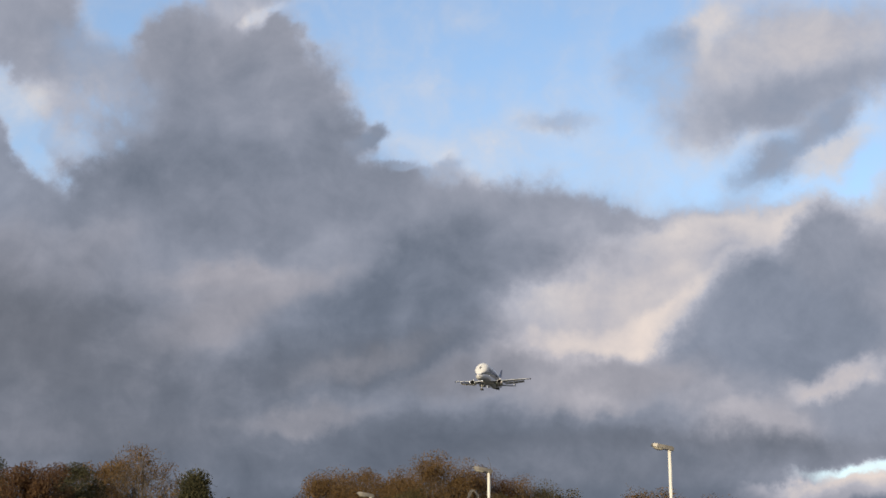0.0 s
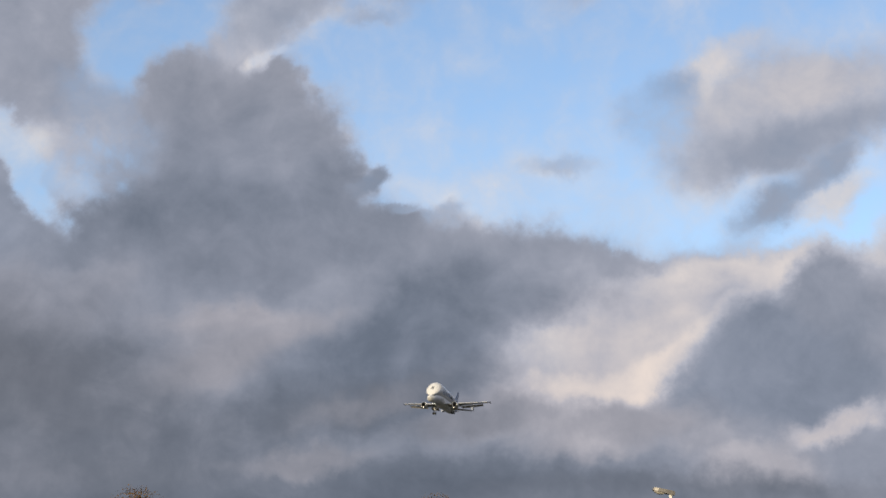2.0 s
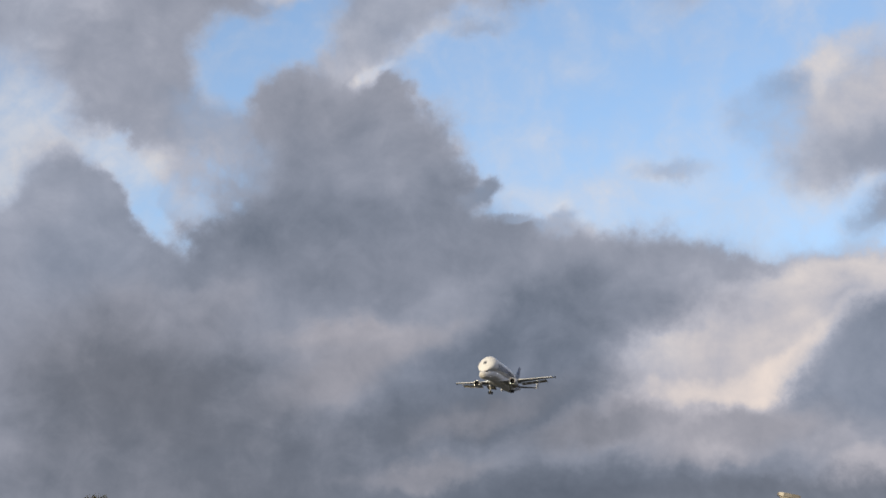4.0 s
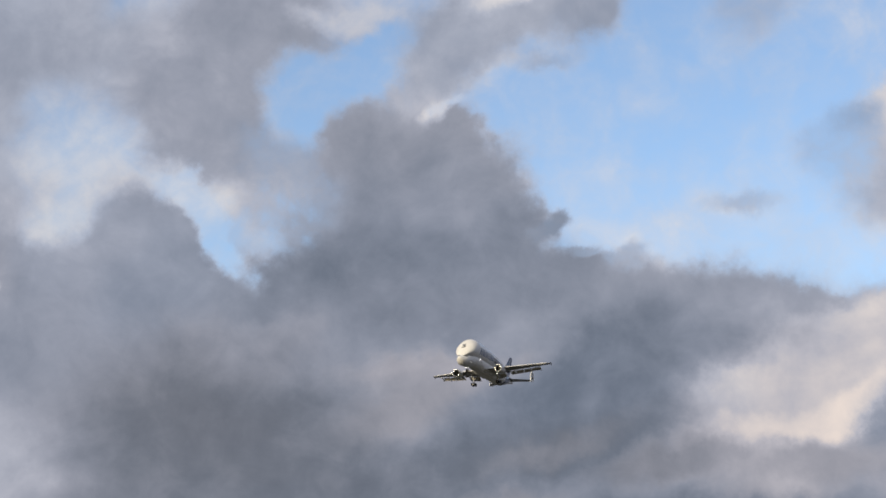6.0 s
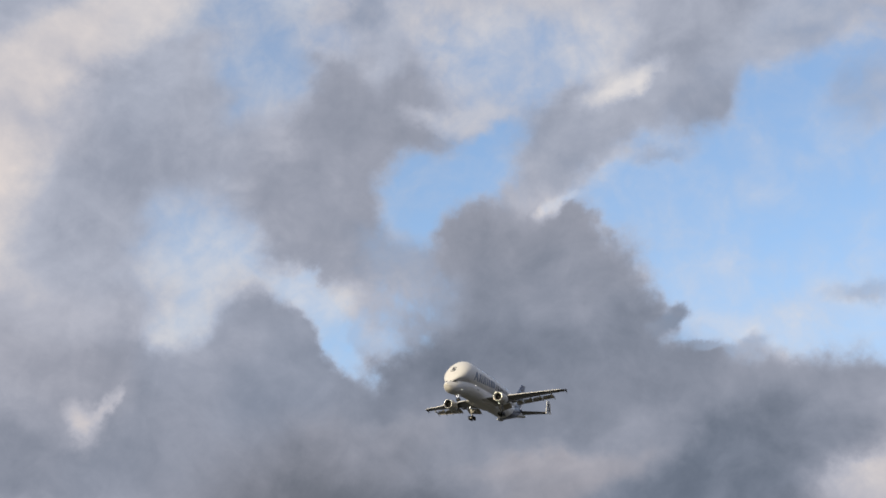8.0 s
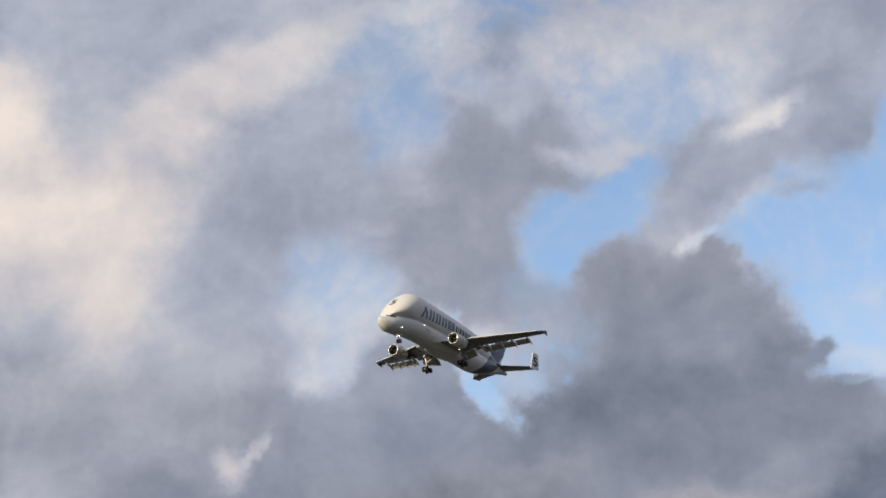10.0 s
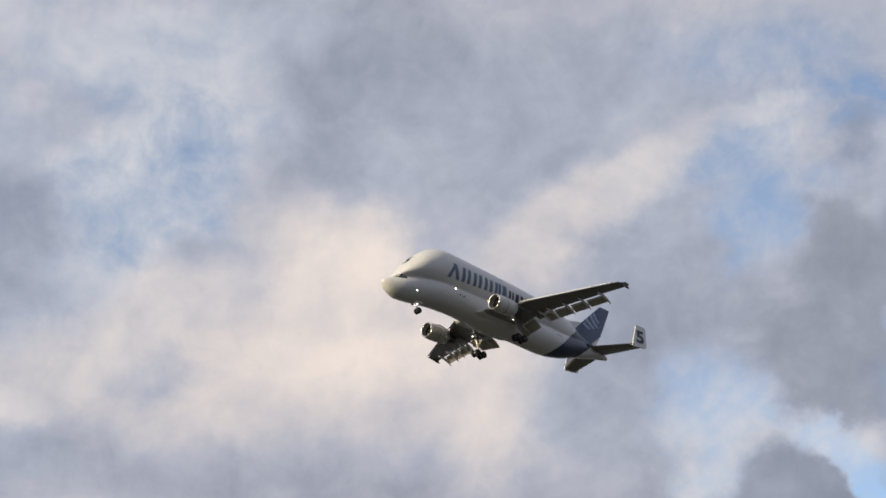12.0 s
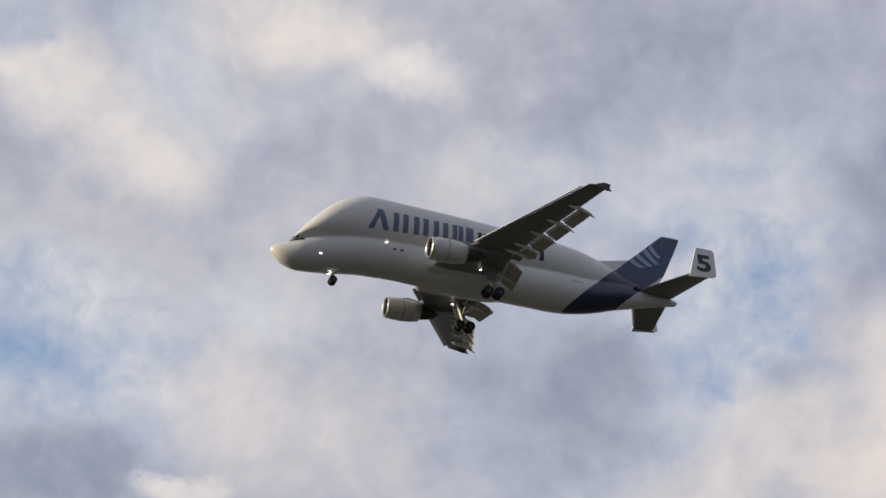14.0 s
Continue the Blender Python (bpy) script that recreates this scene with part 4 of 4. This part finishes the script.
def tail(plane):
    # fin, swept, with the long dorsal ridge ahead of it
    secs = []
    for z, le, te, th in ((1.6, 44.6, 50.6, 0.10), (3.6, 45.9, 51.55, 0.10), (5.6, 47.1, 52.8, 0.10), (6.85, 47.75, 53.4, 0.095), (9.1, 50.25, 54.45, 0.09), (11.15, 52.5, 55.35, 0.085), (11.42, 52.95, 55.42, 0.06)):
        c = te - le
        ring = []
        n = 12
        for k in range(2 * n):
            top = k <= n
            sft = 0.5 - 0.5 * math.cos(math.pi * (k if top else 2 * n - k) / n)
            h = 5 * th * c * (0.2969 * math.sqrt(sft) - 0.126 * sft - 0.3516 * sft**2 + 0.2843 * sft**3 - 0.1036 * sft**4)
            ring.append((-(le + sft * c), h if top else -h, z))
        secs.append(ring)
    fin = smooth_edges(skin("tail_fin", secs, HULL, plane, "dark blue swept tail fin with pale feather shapes"), 40)
    ridge = [[(-42.2, -0.06, 5.0), (-42.7, -0.06, 5.78), (-48.2, -0.10, 6.86), (-48.6, -0.16, 3.0), (-44.0, -0.2, 3.6)]]
    ridge.append([(p[0], -p[1], p[2]) for p in ridge[0]])
    facing_out(mesh_part("dorsal_ridge", *rings(ridge), HULL, plane, "white ridge running up to the fin"))

    def on_fin(xa, z):
        le = line(z, [(1.6, 44.6), (6.85, 47.75), (11.42, 52.95)])
        te = line(z, [(1.6, 50.6), (11.42, 55.42)])
        sft = min(max((xa - le) / (te - le), 0.01), 0.98)
        return 5 * 0.095 * (te - le) * (0.2969 * math.sqrt(sft) - 0.126 * sft - 0.3516 * sft**2 + 0.2843 * sft**3 - 0.1036 * sft**4) + 0.02
    # feathers: tapering curved strips from the leading edge back
    for (x0, z0), (x1, z1), wide, mat in (((48.0, 6.85), (50.3, 5.95), 0.42, PALE_BLUE), ((48.9, 7.75), (51.6, 6.2), 0.46, PALE_BLUE), ((50.05, 8.75), (51.9, 7.0), 0.50, PALE_BLUE), ((50.9, 9.5), (52.3, 8.0), 0.46, PALE_BLUE), ((49.6, 6.0), (52.6, 5.75), 0.30, MID_BLUE), ((51.4, 6.9), (53.3, 7.9), 0.30, MID_BLUE), ((52.2, 8.6), (53.0, 10.6), 0.22, MID_BLUE)):
        v, f = [], []
        for i in range(9):
            u = i / 8
            x = x0 + (x1 - x0) * u
            z = z0 + (z1 - z0) * u - 0.30 * math.sin(u * math.pi)
            w = wide * (1 - 0.55 * u)
            for d in (-w, w):
                xx, zz = x + d * 0.45, z + d * 0.75
                v.append((-xx, on_fin(xx, zz), zz))
            if i:
                f.append((2 * i - 2, 2 * i - 1, 2 * i + 1, 2 * i))
        mesh_part("feather_shape", v, f, mat, fin)
    for s in (1, -1):
        secs = [wing_section(le, te, s * y, z, 0.10, 0, 10, -0.01) for y, le, te, z in ((0.4, 47.6, 53.4, 1.98), (1.2, 48.3, 53.5, 1.94), (8.0, 51.95, 54.85, 1.62))]
        tp = smooth_edges(skin("tailplane", secs, GREY_PAINT, plane, "grey horizontal tailplane"), 40)
        fil = [wing_section(le, te, s * y, z, 0.16, 0, 10, 0) for y, le, te, z in ((0.5, 47.2, 50.5, 2.0), (1.55, 47.5, 50.2, 2.1))]
        smooth_edges(skin("root_fairing", fil, HULL, tp, "white root fairing"), 40)
        outline = [(51.75, 1.10), (52.95, 5.25), (53.3, 5.42), (55.25, 5.42), (55.55, 5.0), (55.6, 1.75), (55.2, 1.45)]
        ep = [[(-x, s * 7.98, z) for x, z in outline], [(-x, s * 8.12, z) for x, z in outline]]
        plate = facing_out(mesh_part("end_plate", *rings(ep), HULL_PLAIN, plane, "white upright end plate of the tailplane"))
        if s == 1:
            figure = five_mesh(0.0)
            vs = [(-(52.90 + 2.05 * x), 8.15, 2.05 + 2.45 * z) for x, z in figure[0]]
            mesh_part("numeral", vs, figure[1], DARK_MARK, plate, "dark painted numeral 5")


def five_mesh(_):
    """The numeral 5 of the built-in font as flat verts, scaled to a unit box, and faces."""
    cu = bpy.data.curves.new("numeral", "FONT")
    cu.body, cu.offset, cu.resolution_u = "5", 0.035, 8
    ob = bpy.data.objects.new("numeral_source", cu)
    scene.collection.objects.link(ob)
    bpy.context.view_layer.update()
    me = bpy.data.meshes.new_from_object(ob.evaluated_get(bpy.context.evaluated_depsgraph_get()))
    bm = bmesh.new()
    bm.from_mesh(me)
    bmesh.ops.triangulate(bm, faces=bm.faces[:])
    bmesh.ops.subdivide_edges(bm, edges=bm.edges[:], cuts=2, use_grid_fill=True)
    vs = [v.co.copy() for v in bm.verts]
    bm.verts.index_update()
    fs = [tuple(v.index for v in f.verts) for f in bm.faces]
    bm.free()
    bpy.data.objects.remove(ob)
    x0, x1, y0, y1 = min(v.x for v in vs), max(v.x for v in vs), min(v.y for v in vs), max(v.y for v in vs)
    return [((v.x - x0) / (x1 - x0), (v.y - y0) / (y1 - y0)) for v in vs], fs


HULL_PLAIN = material("white_tail_paint", (0.72, 0.71, 0.68), 0.4, 0.0, 0.05, 2.0)


def marking(plane, corners, mat):
    """A plain painted bar on the port flank: corners (aft, height), bottom rear, bottom front, top front, top rear."""
    v, f = [], []
    nu, nv = 2, 8
    for i in range(nv + 1):
        for j in range(nu + 1):
            a, b = i / nv, j / nu
            x = (corners[0][0] * (1 - b) + corners[1][0] * b) * (1 - a) + (corners[3][0] * (1 - b) + corners[2][0] * b) * a
            z = (corners[0][1] * (1 - b) + corners[1][1] * b) * (1 - a) + (corners[3][1] * (1 - b) + corners[2][1] * b) * a
            v.append((-x, hull_side(x, z) + 0.02, z))
    for i in range(nv):
        for j in range(nu):
            k = i * (nu + 1) + j
            f.append((k, k + 1, k + nu + 2, k + nu + 1))
    mesh_part("flank_marking", v, f, mat, plane, smooth=True)


def aeroplane():
    plane = new("cargo_aeroplane")
    plane.empty_display_size = 2
    tagged(plane, "white bulbous cargo jet with blue tail, gear lowered, in flight", "aeroplane")
    xs = [0.0, 0.05, 0.12, 0.25, 0.5, 0.85, 1.3, 1.7, 2.0, 2.3, 2.6] + [2.9 + 0.35 * i for i in range(30)] + [13.6 + 0.9 * i for i in range(45)] + [53.6, 53.9, 54.15, 54.3]
    n = 120
    secs = []
    for xa in xs:
        ring = []
        for k in range(n):
            y, z = hull_section(xa, (k + 0.5) * math.tau / n)
            ring.append((-xa, y, z))
        secs.append(ring)
    hull = smooth_edges(skin("fuselage", secs, HULL, plane, "white double-bubble hull with a domed brow"), 50)
    # belly fairing between the wings
    fs = []
    for xa, w, h in ((18.0, 0.4, 0.3), (19.2, 1.3, 0.8), (21, 2.0, 1.1), (24.5, 2.6, 1.2), (28.5, 2.5, 1.15), (31, 1.8, 0.9), (32.6, 0.4, 0.3)):
        fs.append([(-xa, w * math.copysign(abs(math.sin(a)) ** 0.7, math.sin(a)), -0.95 - h * math.copysign(abs(math.cos(a)) ** 0.7, math.cos(a))) for a in (k * math.tau / 32 for k in range(32))])
    smooth_edges(skin("belly_fairing", fs, HULL, plane, "white belly fairing"), 50)
    for s in (1, -1):
        wing(plane, s)
        engine(plane, s)
        main_gear(plane, s)
    nose_gear(plane)
    tail(plane)
    # cockpit windows wrap round the brow
    for s in (1, -1):
        for x0, x1, z0, z1, z2 in ((2.10, 2.58, 0.12, 0.46, 0.72), (2.64, 3.12, 0.10, 0.72, 0.74), (3.18, 3.66, 0.12, 0.74, 0.56)):
            v, f = [], []
            for i in range(4):
                for j in range(4):
                    x = x0 + (x1 - x0) * j / 3
                    zt = z1 + (z2 - z1) * j / 3
                    z = z0 + (zt - z0) * i / 3
                    v.append((-x + 0.03, s * (hull_side(x, z) + 0.03), z + 0.03))
            for i in range(3):
                for j in range(3):
                    k = i * 4 + j
                    f.append((k, k + 1, k + 5, k + 4))
            mesh_part("cockpit_window", v, f, WINDSCREEN, hull, "dark cockpit window", True)
    # small hull lamps and two small flank windows
    glow_lamp(plane, (-5.55, hull_side(5.55, -1.42) + 0.02, -1.42), 0.08)
    glow_lamp(plane, (-13.5, hull_side(13.5, 1.30) + 0.02, 1.30), 0.08)
    for xa in (14.45, 15.35):
        marking(plane, ((xa + 0.42, 0.42), (xa, 0.42), (xa, 0.66), (xa + 0.42, 0.66)), DARK_MARK)
    # narrow bars in place of the registration
    for xa in (38.2, 38.6, 39.0, 39.4):
        marking(plane, ((xa + 0.22, 0.70), (xa, 0.70), (xa, 0.88), (xa + 0.22, 0.88)), DARK_MARK)
    # large painted lettering as plain bars: two strokes for each wide character, one for the narrow one
    def low(x):
        return 2.46 + 0.030 * (x - 11)

    def high(x):
        return 5.12 - 0.022 * (x - 11)
    for x0, x1, lean in ((11.0, 11.75, 1.25), (12.95, 13.65, -1.0), (14.15, 14.85, 0), (15.35, 16.05, 0), (16.75, 17.45, 0), (17.95, 18.65, 0), (19.3, 20.0, 0), (20.5, 21.2, 0), (21.75, 22.4, 0), (22.55, 23.15, 0), (23.5, 24.5, 0)):
        marking(plane, ((x1, low(x1)), (x0, low(x0)), (x0 + lean, high(x0)), (x1 + lean * 0.8, high(x1))), BLUE_MARK)
    for x0, x1 in ((25.1, 25.6), (25.9, 26.3), (26.7, 27.5), (27.9, 28.6), (29.0, 29.4), (29.7, 30.1), (30.6, 31.1), (31.4, 31.8), (32.5, 33.0), (33.5, 34.1)):
        marking(plane, ((x1, 2.75 - 0.04 * (x1 - 25)), (x0, 2.75 - 0.04 * (x0 - 25)), (x0, 4.45 - 0.05 * (x0 - 25)), (x1, 4.45 - 0.05 * (x1 - 25))), DARK_MARK)
    # numeral on the brow
    vs, fs = five_mesh(0.0)
    out = []
    for x, z in vs:
        y, h = -0.75 + 1.5 * x, 3.85 + 1.55 * z
        out.append((-hull_front(y, h) + 0.05, y, h))
    mesh_part("numeral", out, fs, DARK_MARK, plane, "dark painted numeral 5 on the brow")
    return plane


plane = aeroplane()


# ---- lamps of the car park ----
def place(turn, dist):
    """The spot on the ground at a turn to the left of north and a distance from the eye."""
    return -math.sin(radians(turn)) * dist, math.cos(radians(turn)) * dist


def street_lamp(turn, dist, tall, head_turn, head_tilt):
    x, y = place(turn, dist)
    lamp = tagged(new("street_lamp"), "off-white steel street lamp with a flat grey lantern", "street lamp", "car park lamps")
    lamp.matrix_world = pose(x, y, 0, 0, 0, head_turn)
    tube("pole", [(0, 0, 0), (0, 0, 1.2), (0, 0, 1.22), (0, 0, tall - 0.04)], (0.085, 0.085, 0.057, 0.052), POLE_PAINT, lamp, "off-white pole", 16)
    tilt = pose(0.06, 0, tall, 0, head_tilt, 0)
    secs = []
    for u, w, lo, hi in ((0.08, 0.07, -0.05, 0.05), (0.0, 0.10, -0.07, 0.07), (-0.22, 0.14, -0.06, 0.065), (-0.48, 0.15, -0.05, 0.06), (-0.62, 0.12, -0.05, 0.05), (-0.66, 0.07, -0.03, 0.03)):
        secs.append([tilt @ Vector((u, w * a, lo if b < 0 else hi)) for a, b in ((-1, -1), (1, -1), (1, 0.2), (0.7, 1), (-0.7, 1), (-1, 0.2))])
    head = facing_out(mesh_part("lantern", *rings(secs), LAMP_SHELL, lamp, "grey lantern housing"))
    secs = []
    for u, w, d in ((-0.24, 0.08, 0.02), (-0.30, 0.11, 0.07), (-0.46, 0.12, 0.085), (-0.58, 0.09, 0.05), (-0.60, 0.05, 0.02)):
        secs.append([tilt @ Vector((u, w * a, -0.05 - d * b)) for a, b in ((-1, 0), (-0.7, 0.8), (0, 1), (0.7, 0.8), (1, 0))])
    facing_out(mesh_part("bowl", *rings(secs), LAMP_BOWL, head, "dull translucent bowl"))
    return lamp


def swan_neck_lamp(turn, dist, tall, reach):
    x, y = place(turn, dist)
    lamp = tagged(new("swan_neck_lamp"), "slim pale post with a curved top beside the trees", "street lamp", "slim posts")
    lamp.matrix_world = pose(x, y, 0)
    pts = [(0, 0, 0), (0, 0, tall - 0.7)] + [(reach * (1 - math.cos(a)) / 2, 0, tall - 0.7 + 0.7 * math.sin(a)) for a in (0.4, 0.8, 1.2, 1.6, 2.0, 2.4, 2.8)]
    tube("pole", pts, [0.045] * 2 + [0.04] * 7, DULL_STEEL, lamp, "curved pale post", 8)
    head = pts[-1]
    box("lantern", (0.10, 0.10, 0.6), pose(head[0], 0, head[2] - 0.3), LAMP_SHELL, lamp, "long pale lantern", 0.03)


# ---- trees ----
def tubes_mesh(strands, sides=5):
    verts, faces = [], []
    for pts, radii in strands:
        base = len(verts)
        n = len(pts)
        u = None
        for i, p in enumerate(pts):
            d = (pts[min(i + 1, n - 1)] - pts[max(i - 1, 0)])
            d = d.normalized() if d.length > 1e-6 else Vector((0, 0, 1))
            u = d.orthogonal().normalized() if u is None else (u - d * u.dot(d)).normalized()
            v = d.cross(u)
            for k in range(sides):
                verts.append(p + (u * math.cos(k * math.tau / sides) + v * math.sin(k * math.tau / sides)) * radii[i])
        for i in range(n - 1):
            for k in range(sides):
                a, b = base + i * sides + k, base + i * sides + (k + 1) % sides
                faces.append((a, b, b + sides, a + sides))
    return [tuple(v) for v in verts], faces


def tree(turn, dist, tall, wide, seed, leaf, label, clumps=70, leaves=130, twigs=7, leaf_size=0.075, low=0.22, pointed=False):
    """A broad tree: trunk, limbs to many clumps, bare twigs round them and a crown of single leaves."""
    rnd = random.Random(seed)
    rng = np.random.default_rng(seed)
    x, y = place(turn, dist)
    t = tagged(new("tree"), label, "tree", "trees beyond the lamps")
    t.matrix_world = pose(x, y, 0, 0, 0, rnd.uniform(0, 360))
    strands = []
    fork = tall * rnd.uniform(0.2, 0.3)
    lean = Vector((rnd.uniform(-0.04, 0.04), rnd.uniform(-0.04, 0.04), 0))
    trunk_r = tall * 0.022
    strands.append(([Vector((0, 0, -0.2)), Vector((0, 0, 0.6)), lean * fork + Vector((0, 0, fork)), lean * tall * 2 + Vector((0, 0, tall * 0.62)), lean * tall * 2 + Vector((0, 0, tall * 0.93))], [trunk_r * 1.5, trunk_r * 1.05, trunk_r * 0.85, trunk_r * 0.4, 0.03]))
    centres = []
    while len(centres) < int(1.6 * clumps):
        v = Vector((rnd.uniform(-1, 1), rnd.uniform(-1, 1), rnd.uniform(-1, 1)))
        if v.length > 1 or v.length < rnd.uniform(0.2, 0.85):
            continue
        zz = low * tall + (tall * 0.98 - low * tall) * (v.z + 1) / 2
        f = (1.0 if not pointed else 1.05 - 0.75 * (v.z + 1) / 2)
        bulge = 1 + 0.22 * noise.noise(Vector((v.x * 1.7 + seed, v.y * 1.7, v.z * 1.7)))
        centres.append(Vector((v.x * wide * f * bulge, v.y * wide * f * bulge, zz * (0.9 + 0.1 * bulge))))
    pos_all, count = [], []
    for c in centres:
        h = min(max(c.z * rnd.uniform(0.35, 0.7), fork * 0.8), tall * 0.8)
        a = Vector((0, 0, h)) + lean * h
        m = a.lerp(c, 0.5) + Vector((rnd.uniform(-0.5, 0.5), rnd.uniform(-0.5, 0.5), rnd.uniform(0.0, 0.9)))
        r = trunk_r * rnd.uniform(0.14, 0.32)
        strands.append(([a, a.lerp(m, 0.6), m, c], [r, r * 0.75, r * 0.55, r * 0.2]))
        size = tall * rnd.uniform(0.05, 0.088)
        for _ in range(twigs):
            d = Vector((rnd.gauss(0, 1), rnd.gauss(0, 1), rnd.gauss(0.25, 0.9))).normalized() * size * rnd.uniform(0.8, 1.7)
            s = m.lerp(c, rnd.uniform(0.4, 1))
            strands.append(([s, s + d * 0.5 + Vector((rnd.uniform(-0.25, 0.25), rnd.uniform(-0.25, 0.25), 0.18)), s + d], [0.022, 0.014, 0.006]))
        k = int(3.4 * leaves * rnd.uniform(0.6, 1.4))
        g = rng.normal(0, 1.0, (k, 3))
        g *= (rng.uniform(0, 1, (k, 1)) ** 0.45) * 1.05 / np.linalg.norm(g, axis=1, keepdims=True)
        g = g * size * np.array([1, 1, 0.75])
        pos_all.append(g + np.array(c))
    v, f = tubes_mesh(strands, 5)
    mesh_part("trunk", v, f, BARK, t, "brown trunk and limbs", True)
    P = np.concatenate(pos_all)
    n = len(P)
    U = rng.normal(size=(n, 3))
    U /= np.linalg.norm(U, axis=1, keepdims=True)
    W = np.cross(U, rng.normal(size=(n, 3)))
    W /= np.linalg.norm(W, axis=1, keepdims=True)
    s = leaf_size * rng.uniform(0.5, 1.2, (n, 1))
    V = np.stack([P - U * s, P - W * s * 0.6, P + U * s, P + W * s * 0.6], 1).reshape(-1, 3)
    me = bpy.data.meshes.new("crown")
    me.vertices.add(4 * n)
    me.vertices.foreach_set("co", V.ravel())
    me.loops.add(4 * n)
    me.loops.foreach_set("vertex_index", np.arange(4 * n))
    me.polygons.add(n)
    me.polygons.foreach_set("loop_start", np.arange(0, 4 * n, 4))
    me.polygons.foreach_set("loop_total", np.full(n, 4))
    me.materials.append(leaf)
    me.update(calc_edges=True)
    ob = new("crown", me)
    ob.parent = t
    return t


for turn, dist, tall in ((-7.88, 53.9, 8.0), (-1.56, 60.3, 8.0), (2.57, 70.2, 8.0)):
    street_lamp(turn, dist, tall, 0 if turn < -5 else 12, 12)
street_lamp(9.3, 90.0, 9.1, 0, 24)
swan_neck_lamp(-0.82, 98.0, 10.9, 0.6)
swan_neck_lamp(-1.22, 98.5, 10.9, -0.6)

BROWN = "tall broad tree with thinning brown autumn leaves"
OLIVE = "broad tree with olive and yellow-brown leaves"
tree(16.1, 112, 15.4, 2.2, 11, LEAF_GREEN, "dark green tree with a dense crown", 60, 220, 4)
tree(14.0, 106, 13.5, 2.9, 12, LEAF_RUSSET, "round tree with dense russet leaves", 70, 240, 4)
tree(12.7, 112, 13.7, 3.0, 13, LEAF_GREEN, "dark green tree with a dense crown", 70, 240, 4)
tree(11.9, 120, 15.0, 3.0, 14, LEAF_BROWN, OLIVE, 55, 160, 6)
tree(10.55, 115, 15.5, 4.2, 15, LEAF_BROWN, "tall spreading tree, half bare, with brown leaves", 95, 60, 14, 0.07)
tree(8.62, 105, 12.8, 2.2, 16, LEAF_GREEN, "narrow dark green tree with a pointed crown", 60, 210, 3, 0.075, 0.2, True)
tree(7.75, 112, 11.6, 1.7, 17, LEAF_GREEN, "small dark green tree", 40, 160, 3)
for turn, dist, tall, wide, seed in ((15.2, 88, 9.3, 3.2, 21), (13.3, 86, 9.4, 3.0, 22), (11.9, 90, 9.6, 2.8, 23)):
    tree(turn, dist, tall, wide, seed, LEAF_OLIVE, "low bushy tree with olive leaves", 60, 220, 4, 0.075, 0.1)
tree(5.45, 160, 16.2, 2.6, 18, LEAF_OLIVE, "small far tree with yellow-brown leaves", 45, 120, 5)
tree(3.95, 150, 17.8, 4.4, 31, LEAF_BROWN, BROWN, 85, 175, 10)
tree(2.35, 148, 18.4, 4.6, 32, LEAF_BROWN, BROWN, 95, 175, 10)
tree(0.3, 146, 18.7, 5.4, 33, LEAF_BROWN, BROWN, 120, 175, 10)
tree(-1.3, 150, 17.9, 4.2, 34, LEAF_RUSSET, "tall tree with russet autumn leaves", 85, 130, 9)
tree(-2.6, 152, 17.3, 3.4, 35, LEAF_BROWN, BROWN, 75, 130, 9)
tree(-3.4, 155, 17.1, 3.4, 36, LEAF_OLIVE, OLIVE, 75, 150, 7)
tree(-4.2, 158, 16.6, 3.0, 37, LEAF_OLIVE, OLIVE, 65, 150, 6)
tree(-4.95, 160, 15.9, 2.6, 38, LEAF_OLIVE, OLIVE, 50, 150, 6)
tree(-7.2, 140, 15.5, 3.4, 39, LEAF_BROWN, "half bare tree with brown leaves", 80, 110, 12, 0.075)
tree(-9.5, 145, 14.9, 3.0, 40, LEAF_BROWN, "half bare tree with brown leaves", 60, 40, 14, 0.07)
tree(1.3, 140, 15.2, 4.2, 41, LEAF_OLIVE, "bushy tree with olive leaves before the tall ones", 80, 150, 6, 0.075, 0.1)
tree(-1.9, 142, 15.0, 4.0, 42, LEAF_OLIVE, "bushy tree with olive leaves before the tall ones", 75, 150, 6, 0.075, 0.1)


def house(turn, dist, ridge):
    """A house of which little more than the roof shows."""
    x, y = place(turn, dist)
    h = tagged(new("house"), "pale rendered house with a brown tiled gable roof", "house")
    h.matrix_world = pose(x, y, 0, 0, 0, 76)
    eave = ridge - 2.6
    box("wall", (6.4, 8.0, eave), pose(0, 0, eave / 2), RENDER_WALL, h, "pale rendered walls", 0.02)
    for s in (1, -1):
        secs = [[(s * 3.6, yy, eave - 0.25), (s * 3.6, yy, eave - 0.07), (0.0, yy, ridge), (0.0, yy, ridge - 0.18)] for yy in (-4.3, 4.3)]
        facing_out(mesh_part("roof_slope", *rings(secs), TILE_RED, h, "brown tiled roof slope"))
    g = [[(-3.15, yy, eave), (3.15, yy, eave), (0, yy, ridge - 0.2)] for yy in (-4.0, 4.0)]
    facing_out(mesh_part("gable", *rings(g), RENDER_WALL, h, "pale gable"))
    box("chimney", (0.5, 0.8, 1.1), pose(0.9, 2.2, ridge + 0.0), TILE_RED, h, "brick chimney")


house(7.75, 96, 9.35)



# ---- movement ----
def motions():
    # the aeroplane sinks along one line and rocks a little in the gusts
    walk(plane, [(t, pose(x, y, z, bank, -pitch, 90 + heading)) for t, x, y, z, bank, pitch, heading in FLIGHT])


motions()
